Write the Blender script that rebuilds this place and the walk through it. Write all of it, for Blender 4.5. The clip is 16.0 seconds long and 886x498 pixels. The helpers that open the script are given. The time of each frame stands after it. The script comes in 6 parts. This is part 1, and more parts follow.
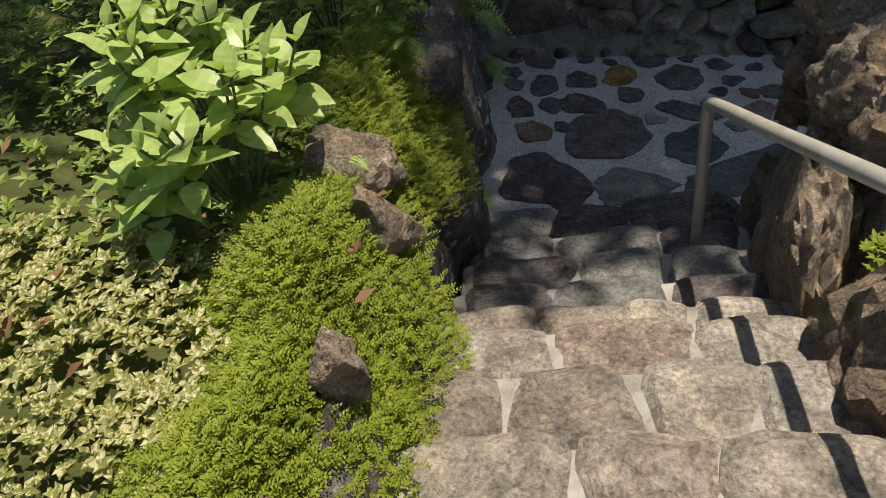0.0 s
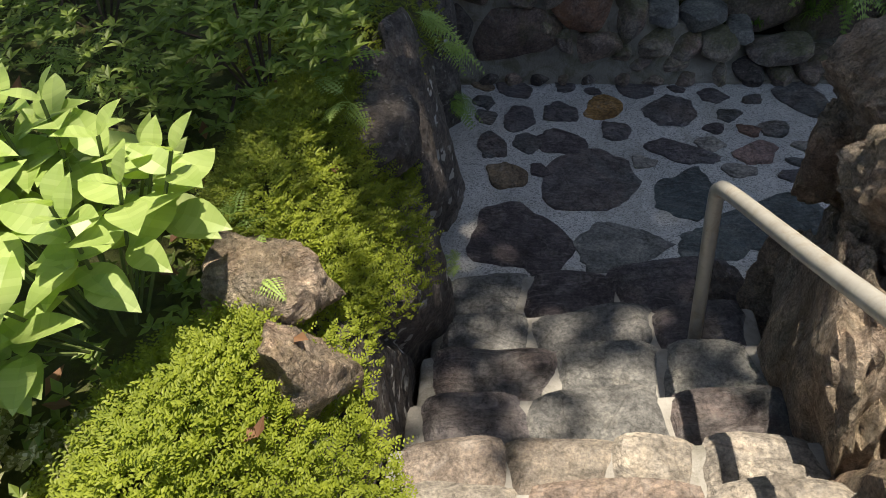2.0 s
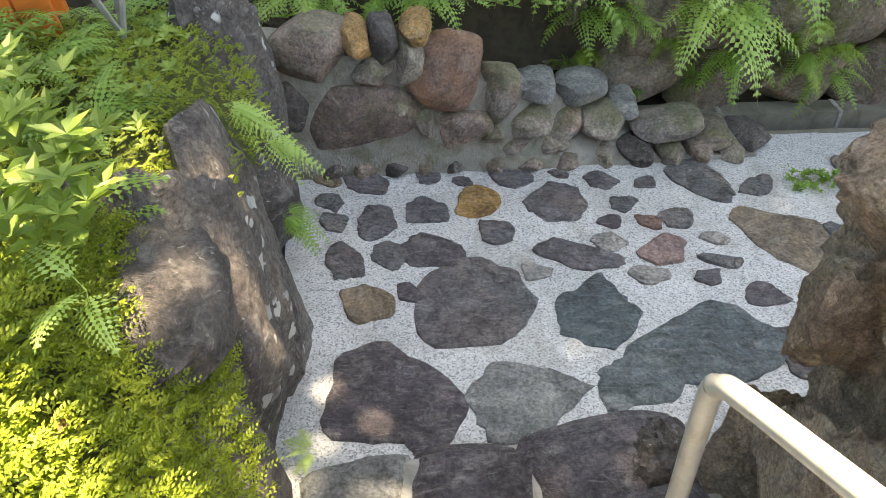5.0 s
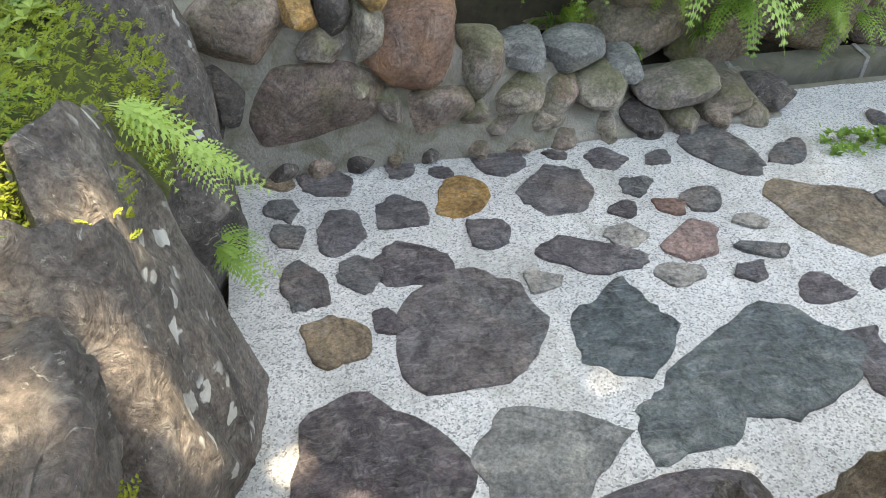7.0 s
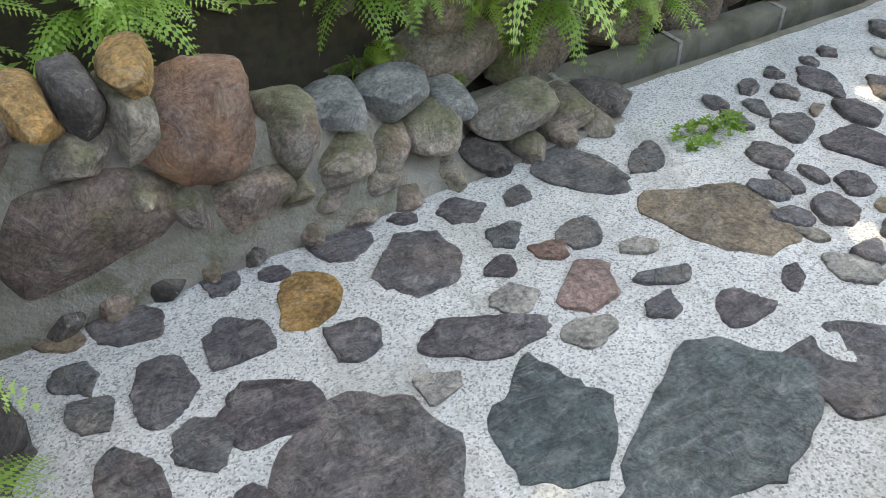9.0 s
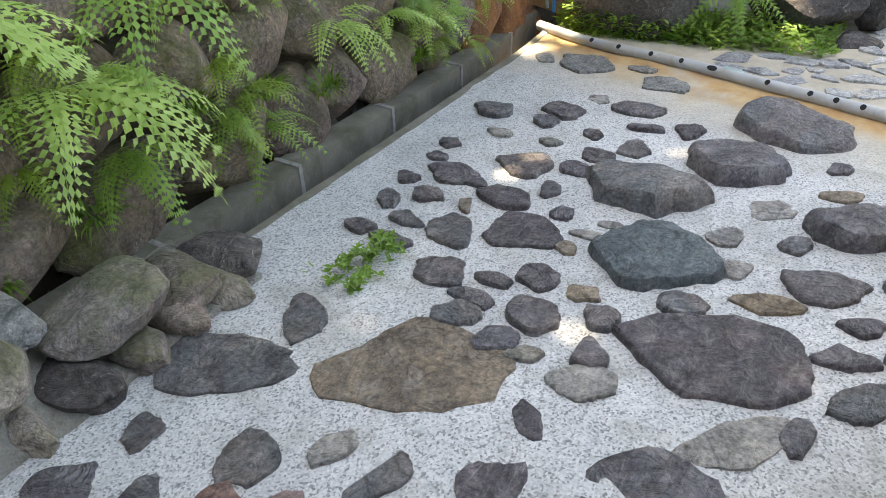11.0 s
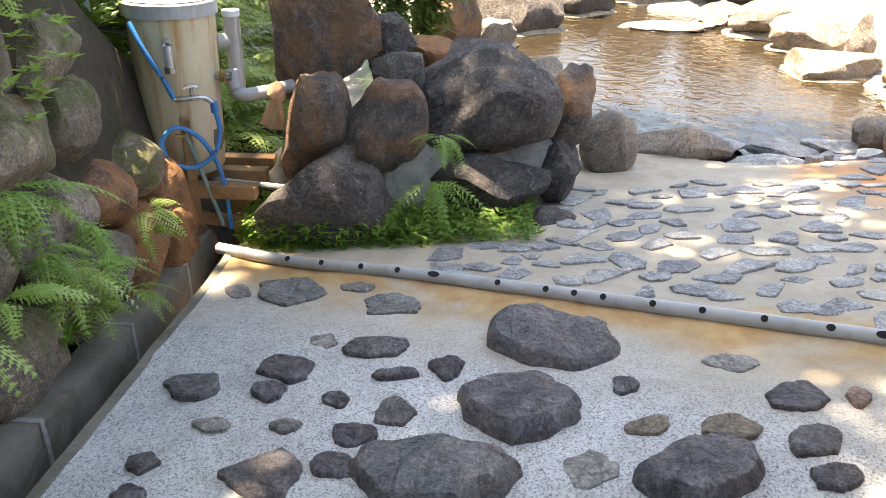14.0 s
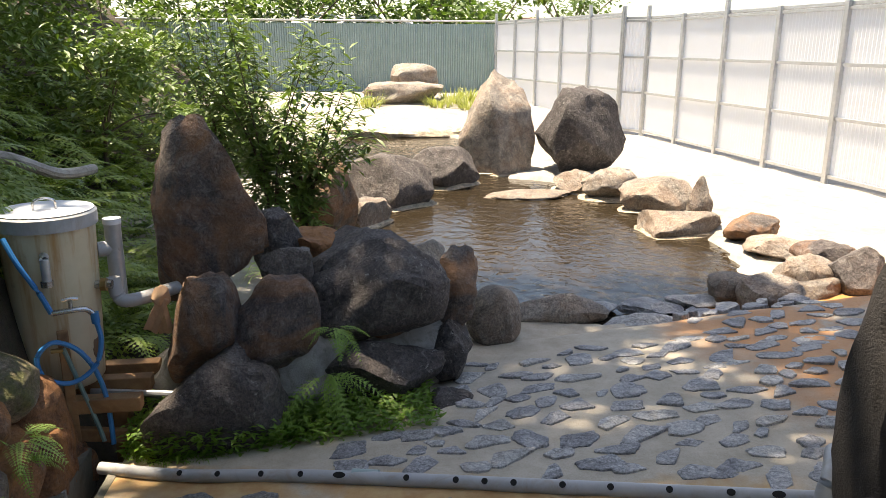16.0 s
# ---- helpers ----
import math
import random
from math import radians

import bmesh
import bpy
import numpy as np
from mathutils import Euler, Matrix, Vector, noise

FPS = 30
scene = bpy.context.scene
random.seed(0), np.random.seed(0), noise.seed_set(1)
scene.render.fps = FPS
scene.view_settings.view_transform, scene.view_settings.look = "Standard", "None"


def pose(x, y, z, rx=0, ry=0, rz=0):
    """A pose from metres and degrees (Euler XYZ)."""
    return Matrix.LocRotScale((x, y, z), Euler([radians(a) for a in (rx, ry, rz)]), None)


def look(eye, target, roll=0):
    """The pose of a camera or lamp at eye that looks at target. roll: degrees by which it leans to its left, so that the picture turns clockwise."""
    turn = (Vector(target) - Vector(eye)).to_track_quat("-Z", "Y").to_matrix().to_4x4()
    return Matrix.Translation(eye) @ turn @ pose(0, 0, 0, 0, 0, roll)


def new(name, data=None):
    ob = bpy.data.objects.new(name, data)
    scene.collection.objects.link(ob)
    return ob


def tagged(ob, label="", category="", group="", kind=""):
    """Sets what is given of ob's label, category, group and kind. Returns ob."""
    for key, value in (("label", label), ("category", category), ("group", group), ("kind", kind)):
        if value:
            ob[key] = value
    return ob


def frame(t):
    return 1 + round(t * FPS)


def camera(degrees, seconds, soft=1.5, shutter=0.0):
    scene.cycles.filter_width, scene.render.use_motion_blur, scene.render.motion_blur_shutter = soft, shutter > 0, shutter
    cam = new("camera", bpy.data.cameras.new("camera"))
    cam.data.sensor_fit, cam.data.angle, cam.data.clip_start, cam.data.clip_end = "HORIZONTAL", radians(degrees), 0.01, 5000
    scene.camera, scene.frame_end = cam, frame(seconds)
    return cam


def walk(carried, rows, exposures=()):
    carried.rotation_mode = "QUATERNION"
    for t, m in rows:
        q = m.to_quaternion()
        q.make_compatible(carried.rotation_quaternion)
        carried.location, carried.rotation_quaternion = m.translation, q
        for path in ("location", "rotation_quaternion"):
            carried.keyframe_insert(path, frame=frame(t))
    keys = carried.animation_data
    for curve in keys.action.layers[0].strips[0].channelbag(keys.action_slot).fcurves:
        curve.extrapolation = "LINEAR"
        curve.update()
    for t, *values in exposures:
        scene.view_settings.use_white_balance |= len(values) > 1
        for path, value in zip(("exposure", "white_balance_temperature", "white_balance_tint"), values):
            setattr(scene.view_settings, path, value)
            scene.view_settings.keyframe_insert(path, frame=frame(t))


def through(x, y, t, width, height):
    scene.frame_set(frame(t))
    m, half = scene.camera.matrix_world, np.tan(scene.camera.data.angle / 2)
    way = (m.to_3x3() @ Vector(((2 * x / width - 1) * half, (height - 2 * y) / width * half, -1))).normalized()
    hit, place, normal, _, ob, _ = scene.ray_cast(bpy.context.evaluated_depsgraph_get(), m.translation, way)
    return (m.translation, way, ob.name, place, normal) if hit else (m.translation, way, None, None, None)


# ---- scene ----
cam = camera(60.8, 16.0, soft=0.75)
# seconds, place, turn in degrees
PATH = [
    (0.0, 1.014, 0.191, 2.949, 43.52, 10.20, 4.54),
    (0.5, 0.990, 0.335, 2.903, 40.97, 10.62, 0.26),
    (1.0, 0.958, 0.474, 2.892, 41.43, 9.76, 0.97),
    (1.5, 1.026, 0.652, 2.852, 42.12, 10.76, 4.09),
    (2.0, 1.024, 0.813, 2.822, 42.23, 8.88, 3.40),
    (2.5, 0.988, 1.008, 2.781, 42.41, 7.75, 2.02),
    (3.0, 1.016, 1.167, 2.667, 45.38, 7.31, 0.10),
    (3.5, 1.030, 1.303, 2.603, 46.20, 6.25, -2.23),
    (4.0, 0.964, 1.465, 2.508, 46.46, 4.89, -4.89),
    (4.5, 0.956, 1.577, 2.452, 45.97, 3.60, -6.79),
    (7.0, 0.978, 2.202, 2.077, 42.70, 5.20, -12.03),
    (7.5, 0.952, 2.355, 1.968, 42.86, 4.37, -15.90),
    (8.0, 0.953, 2.469, 1.953, 43.06, 4.53, -20.34),
    (10.5, 1.366, 3.058, 1.554, 47.52, 2.68, -52.61),
    (11.0, 1.502, 3.135, 1.489, 50.84, 1.31, -61.34),
    (11.5, 1.614, 3.245, 1.417, 50.92, -0.69, -72.69),
    (12.0, 1.783, 3.460, 1.382, 52.59, -0.44, -82.64),
    (12.5, 1.903, 3.526, 1.390, 54.32, -2.70, -86.12),
    (13.0, 2.091, 3.560, 1.392, 55.75, -1.08, -80.80),
    (13.5, 2.205, 3.544, 1.394, 57.38, 0.07, -80.07),
    (14.0, 2.277, 3.570, 1.417, 62.67, -1.39, -88.04),
    (14.5, 2.298, 3.618, 1.471, 66.52, -1.12, -92.83),
    (15.0, 2.291, 3.644, 1.508, 69.49, -1.21, -95.00),
    (15.5, 2.295, 3.643, 1.544, 72.17, -0.28, -96.74),
    (16.0, 2.291, 3.659, 1.566, 74.90, -0.40, -98.28),
]
walk(cam, [(t, pose(x, y, z, rx, ry, rz)) for t, x, y, z, rx, ry, rz in PATH],
     exposures=[(0.0, 0.25, 7300, 10), (1.5, 0.45, 7300, 10), (2.5, 1.0, 7600, 10), (3.5, 2.1, 8500, 9), (4.5, 2.9, 9000, 9), (7.0, 3.45, 9500, 7),
                (8.0, 3.4, 9500, 7), (10.5, 3.25, 9200, 9), (12.5, 2.9, 8700, 11), (13.5, 2.95, 8600, 12), (14.5, 2.5, 8200, 12), (15.0, 2.1, 8000, 12), (16.0, 1.5, 7800, 12)])

# ---- world and sun ----
SUN_WAY = Vector((0.20, 0.20, 0.90)).normalized()
world = bpy.data.worlds.new("sky")
scene.world = world
world.use_nodes = True
wt = world.node_tree
sky = wt.nodes.new("ShaderNodeTexSky")
sky.sky_type = 'NISHITA'
sky.sun_disc = False
sky.sun_elevation = math.asin(SUN_WAY.z)
sky.sun_rotation = math.atan2(SUN_WAY.x, SUN_WAY.y)
wt.nodes["Background"].inputs["Strength"].default_value = 0.11
wt.links.new(sky.outputs[0], wt.nodes["Background"].inputs["Color"])
sun = new("sun", bpy.data.lights.new("sun", "SUN"))
sun.data.energy, sun.data.angle, sun.data.color = 5.0, radians(0.6), (1.0, 0.95, 0.86)
sun.matrix_world = look(SUN_WAY * 30, (0, 0, 0))


# ---- materials ----
class Mat:
    """A node material under construction: colour is a chain that starts from Object or world coordinates."""

    def __init__(self, name, rough=0.8, metal=0.0, spec=0.5):
        self.m = bpy.data.materials.new(name)
        self.m.use_nodes = True
        self.t = self.m.node_tree
        self.b = self.t.nodes["Principled BSDF"]
        self.b.inputs["Roughness"].default_value = rough
        self.b.inputs["Metallic"].default_value = metal
        self.b.inputs["Specular IOR Level"].default_value = spec
        self.geo = self.t.nodes.new("ShaderNodeNewGeometry")
        self.pos = self.geo.outputs["Position"]

    def node(self, kind, **inputs):
        n = self.t.nodes.new(kind)
        for k, v in inputs.items():
            self.put(n.inputs[k], v)
        return n

    def put(self, socket, v):
        if isinstance(v, bpy.types.NodeSocket):
            self.t.links.new(v, socket)
        else:
            socket.default_value = v

    def noise(self, scale, detail=4, rough=0.6, warp=0.0):
        return self.node("ShaderNodeTexNoise", Vector=self.pos, Scale=scale, Detail=detail, Roughness=rough, Distortion=warp).outputs["Fac"]

    def ramp(self, fac, *stops):
        r = self.node("ShaderNodeValToRGB", Fac=fac).outputs[0]
        cr = r.node.color_ramp
        while len(cr.elements) < len(stops):
            cr.elements.new(0.5)
        for e, (p, c) in zip(cr.elements, stops):
            e.position, e.color = p, (*c, 1) if len(c) == 3 else c
        return r

    def mask(self, fac, lo, hi):
        return self.node("ShaderNodeMapRange", **{"Value": fac, "From Min": lo, "From Max": hi}).outputs[0]

    def mix(self, fac, a, b, mode='MIX'):
        n = self.t.nodes.new("ShaderNodeMix")
        n.data_type, n.blend_type = 'RGBA', mode
        self.put(n.inputs[0], fac)
        for i, v in ((6, a), (7, b)):
            self.put(n.inputs[i], (*v, 1) if isinstance(v, tuple) and len(v) == 3 else v)
        return n.outputs[2]

    def math(self, op, a, b=0.0):
        n = self.t.nodes.new("ShaderNodeMath")
        n.operation = op
        self.put(n.inputs[0], a)
        self.put(n.inputs[1], b)
        return n.outputs[0]

    def random(self):
        return self.node("ShaderNodeObjectInfo").outputs["Random"]

    def island(self):
        return self.geo.outputs["Random Per Island"]

    def axis(self, k):
        return self.node("ShaderNodeSeparateXYZ", Vector=self.pos).outputs[k]

    def bump(self, fac, strength=0.4, dist=0.01):
        n = self.node("ShaderNodeBump", Strength=strength, Distance=dist, Height=fac)
        old = self.b.inputs["Normal"].links
        if old:
            self.t.links.new(old[0].from_socket, n.inputs["Normal"])
        self.t.links.new(n.outputs[0], self.b.inputs["Normal"])
        return self

    def colour(self, c):
        self.put(self.b.inputs["Base Color"], (*c, 1) if isinstance(c, tuple) and len(c) == 3 else c)
        return self


def rock_mat(name, stops, speck=0.25, lichen=0.0, moss=0.0, rust=0.0, rough=0.82, scale=1.0, relief=1.0, blots=0.0, scratch=0.0):
    """Stone: a colour range by object and by patch, grain, pale specks, lichen, moss on upward faces, rust stains."""
    k = Mat(name, rough)
    patch = k.noise(3.0 * scale, 3, 0.55, 0.6)
    shift = k.math('ADD', k.math('MULTIPLY', k.random(), 0.75), k.math('MULTIPLY', k.math('SUBTRACT', patch, 0.5), 0.9))
    c = k.ramp(k.math('ADD', shift, 0.1), *stops)
    grain = k.noise(70 * scale, 5, 0.75)
    c = k.mix(1.0, c, k.ramp(grain, (0.28, (0.3, 0.3, 0.3)), (0.52, (1, 1, 1)), (0.75, (1.75, 1.7, 1.6))), 'MULTIPLY')
    mid = k.noise(14 * scale, 6, 0.7, 1.0)
    c = k.mix(0.8, c, k.ramp(k.noise(7 * scale, 8, 0.72, 0.8), (0.32, (0.45, 0.43, 0.43)), (0.5, (1, 1, 1)), (0.68, (1.7, 1.62, 1.5))), 'MULTIPLY')
    c = k.mix(k.math('MULTIPLY', k.mask(mid, 0.52, 0.7), speck), c, (0.42, 0.39, 0.36))
    vein = k.math('ABSOLUTE', k.math('SUBTRACT', k.noise(4.0 * scale, 3, 0.55, 0.8), 0.5), 0.0)
    c = k.mix(0.5, c, k.ramp(vein, (0.0, (0.3, 0.28, 0.27)), (0.012, (0.75, 0.74, 0.73)), (0.03, (1.05, 1.05, 1.05))), 'MULTIPLY')
    if rust:
        c = k.mix(k.math('MULTIPLY', k.mask(k.noise(2.2, 4, 0.6, 1.5), 0.42, 0.66), rust), c, (0.40, 0.17, 0.05))
    if lichen:
        c = k.mix(k.math('MULTIPLY', k.mask(k.noise(26, 5, 0.75, 1.5), 0.6, 0.7), lichen), c, (0.55, 0.53, 0.48))
    if scratch:
        mp = k.node("ShaderNodeMapping", Vector=k.pos, Rotation=(0.0, 0.0, 0.6), Scale=(1.0, 5.0, 5.0))
        lines = k.node("ShaderNodeTexNoise", Vector=mp.outputs[0], Scale=9, Detail=7, Roughness=0.75, Distortion=1.2).outputs["Fac"]
        c = k.mix(k.math('MULTIPLY', k.mask(lines, 0.54, 0.70), scratch), c, (0.40, 0.37, 0.36))
        c = k.mix(k.math('MULTIPLY', k.mask(lines, 0.46, 0.34), scratch), c, (0.035, 0.03, 0.032))
    if blots:
        d = k.node("ShaderNodeTexVoronoi", Vector=k.mix(0.06, k.pos, k.node("ShaderNodeTexNoise", Vector=k.pos, Scale=22).outputs["Color"]), Scale=17).outputs["Distance"]
        c = k.mix(k.math('MULTIPLY', k.math('MULTIPLY', k.mask(d, 0.36, 0.30), k.mask(k.noise(3.4, 3), 0.52, 0.58)), blots), c, (0.50, 0.49, 0.47))
    if moss:
        up = k.node("ShaderNodeSeparateXYZ", Vector=k.geo.outputs["Normal"]).outputs[2]
        m = k.math('MULTIPLY', k.mask(k.math('ADD', k.noise(5, 5, 0.65), k.math('MULTIPLY', up, 0.12)), 0.49, 0.66), moss)
        c = k.mix(m, c, k.ramp(k.noise(60), (0.3, (0.035, 0.045, 0.01)), (0.7, (0.14, 0.15, 0.03))))
    k.colour(c)
    k.bump(mid, 0.95 * relief, 0.032).bump(k.noise(34 * scale, 5, 0.7), 0.5, 0.008).bump(grain, 0.5, 0.004)
    return k.m


SLATE = ((0.0, (0.085, 0.066, 0.074)), (0.3, (0.115, 0.098, 0.11)), (0.5, (0.135, 0.128, 0.142)), (0.7, (0.15, 0.122, 0.12)), (0.85, (0.135, 0.142, 0.15)), (1.0, (0.21, 0.18, 0.165)))
M = {
    'slate': rock_mat("slate_stone", SLATE, speck=0.4, rough=0.6, relief=1.5, scratch=0.5),
    'grey': rock_mat("grey_stone", ((0, (0.15, 0.15, 0.15)), (1, (0.24, 0.24, 0.23))), speck=0.2, rough=0.7),
    'flush': rock_mat("cement_washed_stone", ((0, (0.20, 0.19, 0.18)), (1, (0.31, 0.29, 0.27))), speck=0.6),
    'tan': rock_mat("tan_stone", ((0, (0.18, 0.14, 0.105)), (0.6, (0.24, 0.19, 0.14)), (1, (0.20, 0.20, 0.19))), speck=0.35),
    'red': rock_mat("red_stone", ((0, (0.20, 0.11, 0.09)), (1, (0.24, 0.15, 0.12))), speck=0.3),
    'pink': rock_mat("pink_stone", ((0, (0.22, 0.15, 0.14)), (1, (0.26, 0.18, 0.165))), speck=0.3),
    'blue': rock_mat("blue_green_stone", ((0, (0.085, 0.11, 0.12)), (0.5, (0.11, 0.135, 0.145)), (1, (0.15, 0.17, 0.17))), speck=0.3, rough=0.55, relief=1.5, scratch=0.5),
    'brown': rock_mat("brown_stone", ((0, (0.13, 0.09, 0.06)), (1, (0.25, 0.19, 0.13))), speck=0.3),
    'ochre': rock_mat("ochre_stone", ((0, (0.30, 0.17, 0.06)), (1, (0.34, 0.20, 0.08))), speck=0.3),
    'wall': rock_mat("mossy_wall_stone", ((0, (0.15, 0.11, 0.095)), (0.3, (0.23, 0.185, 0.16)), (0.55, (0.32, 0.27, 0.225)), (0.8, (0.22, 0.19, 0.17)), (1, (0.32, 0.19, 0.15))), speck=0.45, lichen=0.5, moss=0.55),
    'wallbrown': rock_mat("purple_brown_wall_stone", ((0, (0.16, 0.112, 0.098)), (0.5, (0.22, 0.165, 0.14)), (1, (0.27, 0.205, 0.17))), speck=0.3, lichen=0.3, moss=0.35),
    'wallred': rock_mat("red_brown_wall_stone", ((0, (0.19, 0.115, 0.09)), (1, (0.24, 0.145, 0.105))), speck=0.3, rust=0.35, lichen=0.3),
    'retain': rock_mat("shaded_retaining_stone", ((0, (0.13, 0.095, 0.072)), (0.4, (0.21, 0.157, 0.118)), (0.75, (0.27, 0.21, 0.16)), (1, (0.25, 0.145, 0.10))), speck=0.3, lichen=0.55, moss=0.8),
    'dark': rock_mat("dark_lichen_boulder", ((0, (0.05, 0.042, 0.04)), (0.5, (0.085, 0.072, 0.068)), (1, (0.12, 0.10, 0.09))), speck=0.3, lichen=0.55),
    'west': rock_mat("lichen_blotched_boulder", ((0, (0.06, 0.05, 0.05)), (0.5, (0.10, 0.085, 0.08)), (1, (0.15, 0.125, 0.115))), speck=0.3, lichen=0.55, blots=0.9),
    'spring': rock_mat("rust_streaked_boulder", ((0, (0.075, 0.06, 0.058)), (0.5, (0.11, 0.09, 0.08)), (1, (0.16, 0.12, 0.09))), speck=0.3, rust=0.5, lichen=0.25),
    'orange': rock_mat("iron_stained_stone", ((0, (0.17, 0.07, 0.03)), (1, (0.22, 0.11, 0.06))), speck=0.2, rust=0.8),
    'lava': rock_mat("porous_lava_rock", ((0, (0.33, 0.25, 0.195)), (0.5, (0.45, 0.37, 0.30)), (1, (0.52, 0.455, 0.385))), speck=0.45, rust=0.3, moss=0.25, scale=1.4, relief=2.2),
    'step': rock_mat("worn_step_stone", ((0, (0.19, 0.155, 0.13)), (0.4, (0.27, 0.24, 0.205)), (0.75, (0.33, 0.30, 0.265)), (1, (0.29, 0.20, 0.16))), speck=0.4, rough=0.85),
    'stepred': rock_mat("reddish_step_stone", ((0, (0.21, 0.155, 0.13)), (0.5, (0.27, 0.215, 0.18)), (1, (0.31, 0.265, 0.23))), speck=0.45, rough=0.85),
    'bath': rock_mat("sinter_coated_bath_rock", ((0, (0.17, 0.145, 0.12)), (0.6, (0.26, 0.225, 0.19)), (1, (0.34, 0.30, 0.26))), speck=0.4, rust=0.2, lichen=0.3),
    'flag': rock_mat("blue_grey_flagstone", ((0, (0.26, 0.26, 0.275)), (0.5, (0.36, 0.36, 0.37)), (0.85, (0.45, 0.44, 0.42)), (1, (0.43, 0.375, 0.31))), speck=0.3, rough=0.6),
    'sinter': rock_mat("mineral_crust", ((0, (0.42, 0.34, 0.24)), (1, (0.55, 0.47, 0.36))), speck=0.3),
}


def mortar_mat():
    """Pale gravelly mortar, sandy past the pipe, with an iron stain along it."""
    k = Mat("gravel_mortar", 0.85)
    grain = k.noise(170, 3, 0.7)
    chips = k.node("ShaderNodeTexVoronoi", Vector=k.pos, Scale=185).outputs["Color"]
    c = k.ramp(k.noise(2.3, 5, 0.6, 0.5), (0.3, (0.40, 0.40, 0.40)), (0.7, (0.54, 0.535, 0.53)))
    c = k.mix(0.9, c, k.ramp(k.node("ShaderNodeSeparateColor", Color=chips).outputs[0], (0.0, (0.30, 0.30, 0.30)), (0.30, (0.86, 0.86, 0.85)), (1.0, (1.26, 1.25, 1.23))), 'MULTIPLY')
    c = k.mix(k.math('MULTIPLY', k.mask(k.noise(4, 6, 0.7, 0.6), 0.5, 0.68), 0.55), c, (0.25, 0.235, 0.20))
    # the pipe runs from (5.72, 4.80) to (4.53, 2.0)
    x, y = k.axis(0), k.axis(1)
    side = k.math('SUBTRACT', k.math('MULTIPLY', k.math('SUBTRACT', x, 4.53), 0.92), k.math('MULTIPLY', k.math('SUBTRACT', y, 2.0), 0.391))
    wav = k.math('MULTIPLY', k.math('SUBTRACT', k.noise(2.6, 4, 0.6), 0.5), 0.55)
    s = k.math('ADD', side, wav)
    sandy = k.mask(s, -0.75, -0.25)
    c = k.mix(k.math('MULTIPLY', sandy, 0.85), c, k.ramp(k.noise(5, 5, 0.7), (0.3, (0.38, 0.315, 0.225)), (0.7, (0.55, 0.48, 0.375))))
    stain = k.math('MULTIPLY', k.mask(s, -0.36, -0.12), k.mask(s, 0.12, 0.0))
    stain = k.math('MULTIPLY', stain, k.mask(k.noise(1.7, 4, 0.6, 0.4), 0.34, 0.5))
    c = k.mix(k.math('MULTIPLY', stain, 0.85), c, k.ramp(k.noise(9, 4), (0.3, (0.40, 0.19, 0.05)), (0.7, (0.55, 0.36, 0.15))))
    # rusty seep across the flagged terrace
    seep = k.math('MULTIPLY', k.mask(k.math('SUBTRACT', 1.9, k.math('ADD', y, k.math('MULTIPLY', wav, 1.6))), 0.3, 0.7), k.mask(side, 0.25, 0.5))
    seep = k.math('MULTIPLY', seep, k.mask(k.noise(1.4, 5, 0.65, 0.8), 0.36, 0.48))
    c = k.mix(k.math('MULTIPLY', seep, 0.9), c, (0.46, 0.19, 0.04))
    k.colour(c)
    k.put(k.b.inputs["Roughness"], k.mask(k.math('SUBTRACT', 1.0, seep), -1.2, 1.12))
    k.bump(k.node("ShaderNodeSeparateColor", Color=chips).outputs[1], 0.5, 0.004).bump(grain, 0.3, 0.003).bump(k.noise(5, 4), 0.35, 0.03)
    return k.m


def plain_mat(name, a, b, scale=6, rough=0.7, metal=0.0, bump=0.2, dist=0.004, spec=0.5, dirt=None):
    k = Mat(name, rough, metal, spec)
    c = k.ramp(k.noise(scale, 5, 0.65, 0.4), (0.3, a), (0.7, b))
    if dirt:
        c = k.mix(k.math('MULTIPLY', k.mask(k.noise(scale * 0.6 + 1, 6, 0.7, 1.2), 0.5, 0.72), 0.75), c, dirt)
    k.colour(c).bump(k.noise(scale * 12, 4, 0.7), bump, dist)
    return k.m


def leaf_mat(name, dark, light, gloss=0.45, pale=None, through=0.35):
    """Leaves: colour by leaf and by clump, some light passes through."""
    k = Mat(name, gloss, 0, 0.5)
    c = k.mix(k.math('ADD', k.math('MULTIPLY', k.island(), 0.55), k.math('MULTIPLY', k.mask(k.noise(6, 3), 0.3, 0.7), 0.45)), dark, light)
    if pale:
        c = k.mix(k.mask(k.noise(95, 2, 0.5), 0.5, 0.56), c, pale)
    k.colour(c)
    tr = k.node("ShaderNodeBsdfTranslucent", Color=k.mix(1.0, c, (1.25, 1.35, 0.7), 'MULTIPLY'))
    mx = k.node("ShaderNodeMixShader", Fac=through)
    out = k.t.nodes["Material Output"]
    k.t.links.new(k.b.outputs[0], mx.inputs[1])
    k.t.links.new(tr.outputs[0], mx.inputs[2])
    k.t.links.new(mx.outputs[0], out.inputs[0])
    return k.m


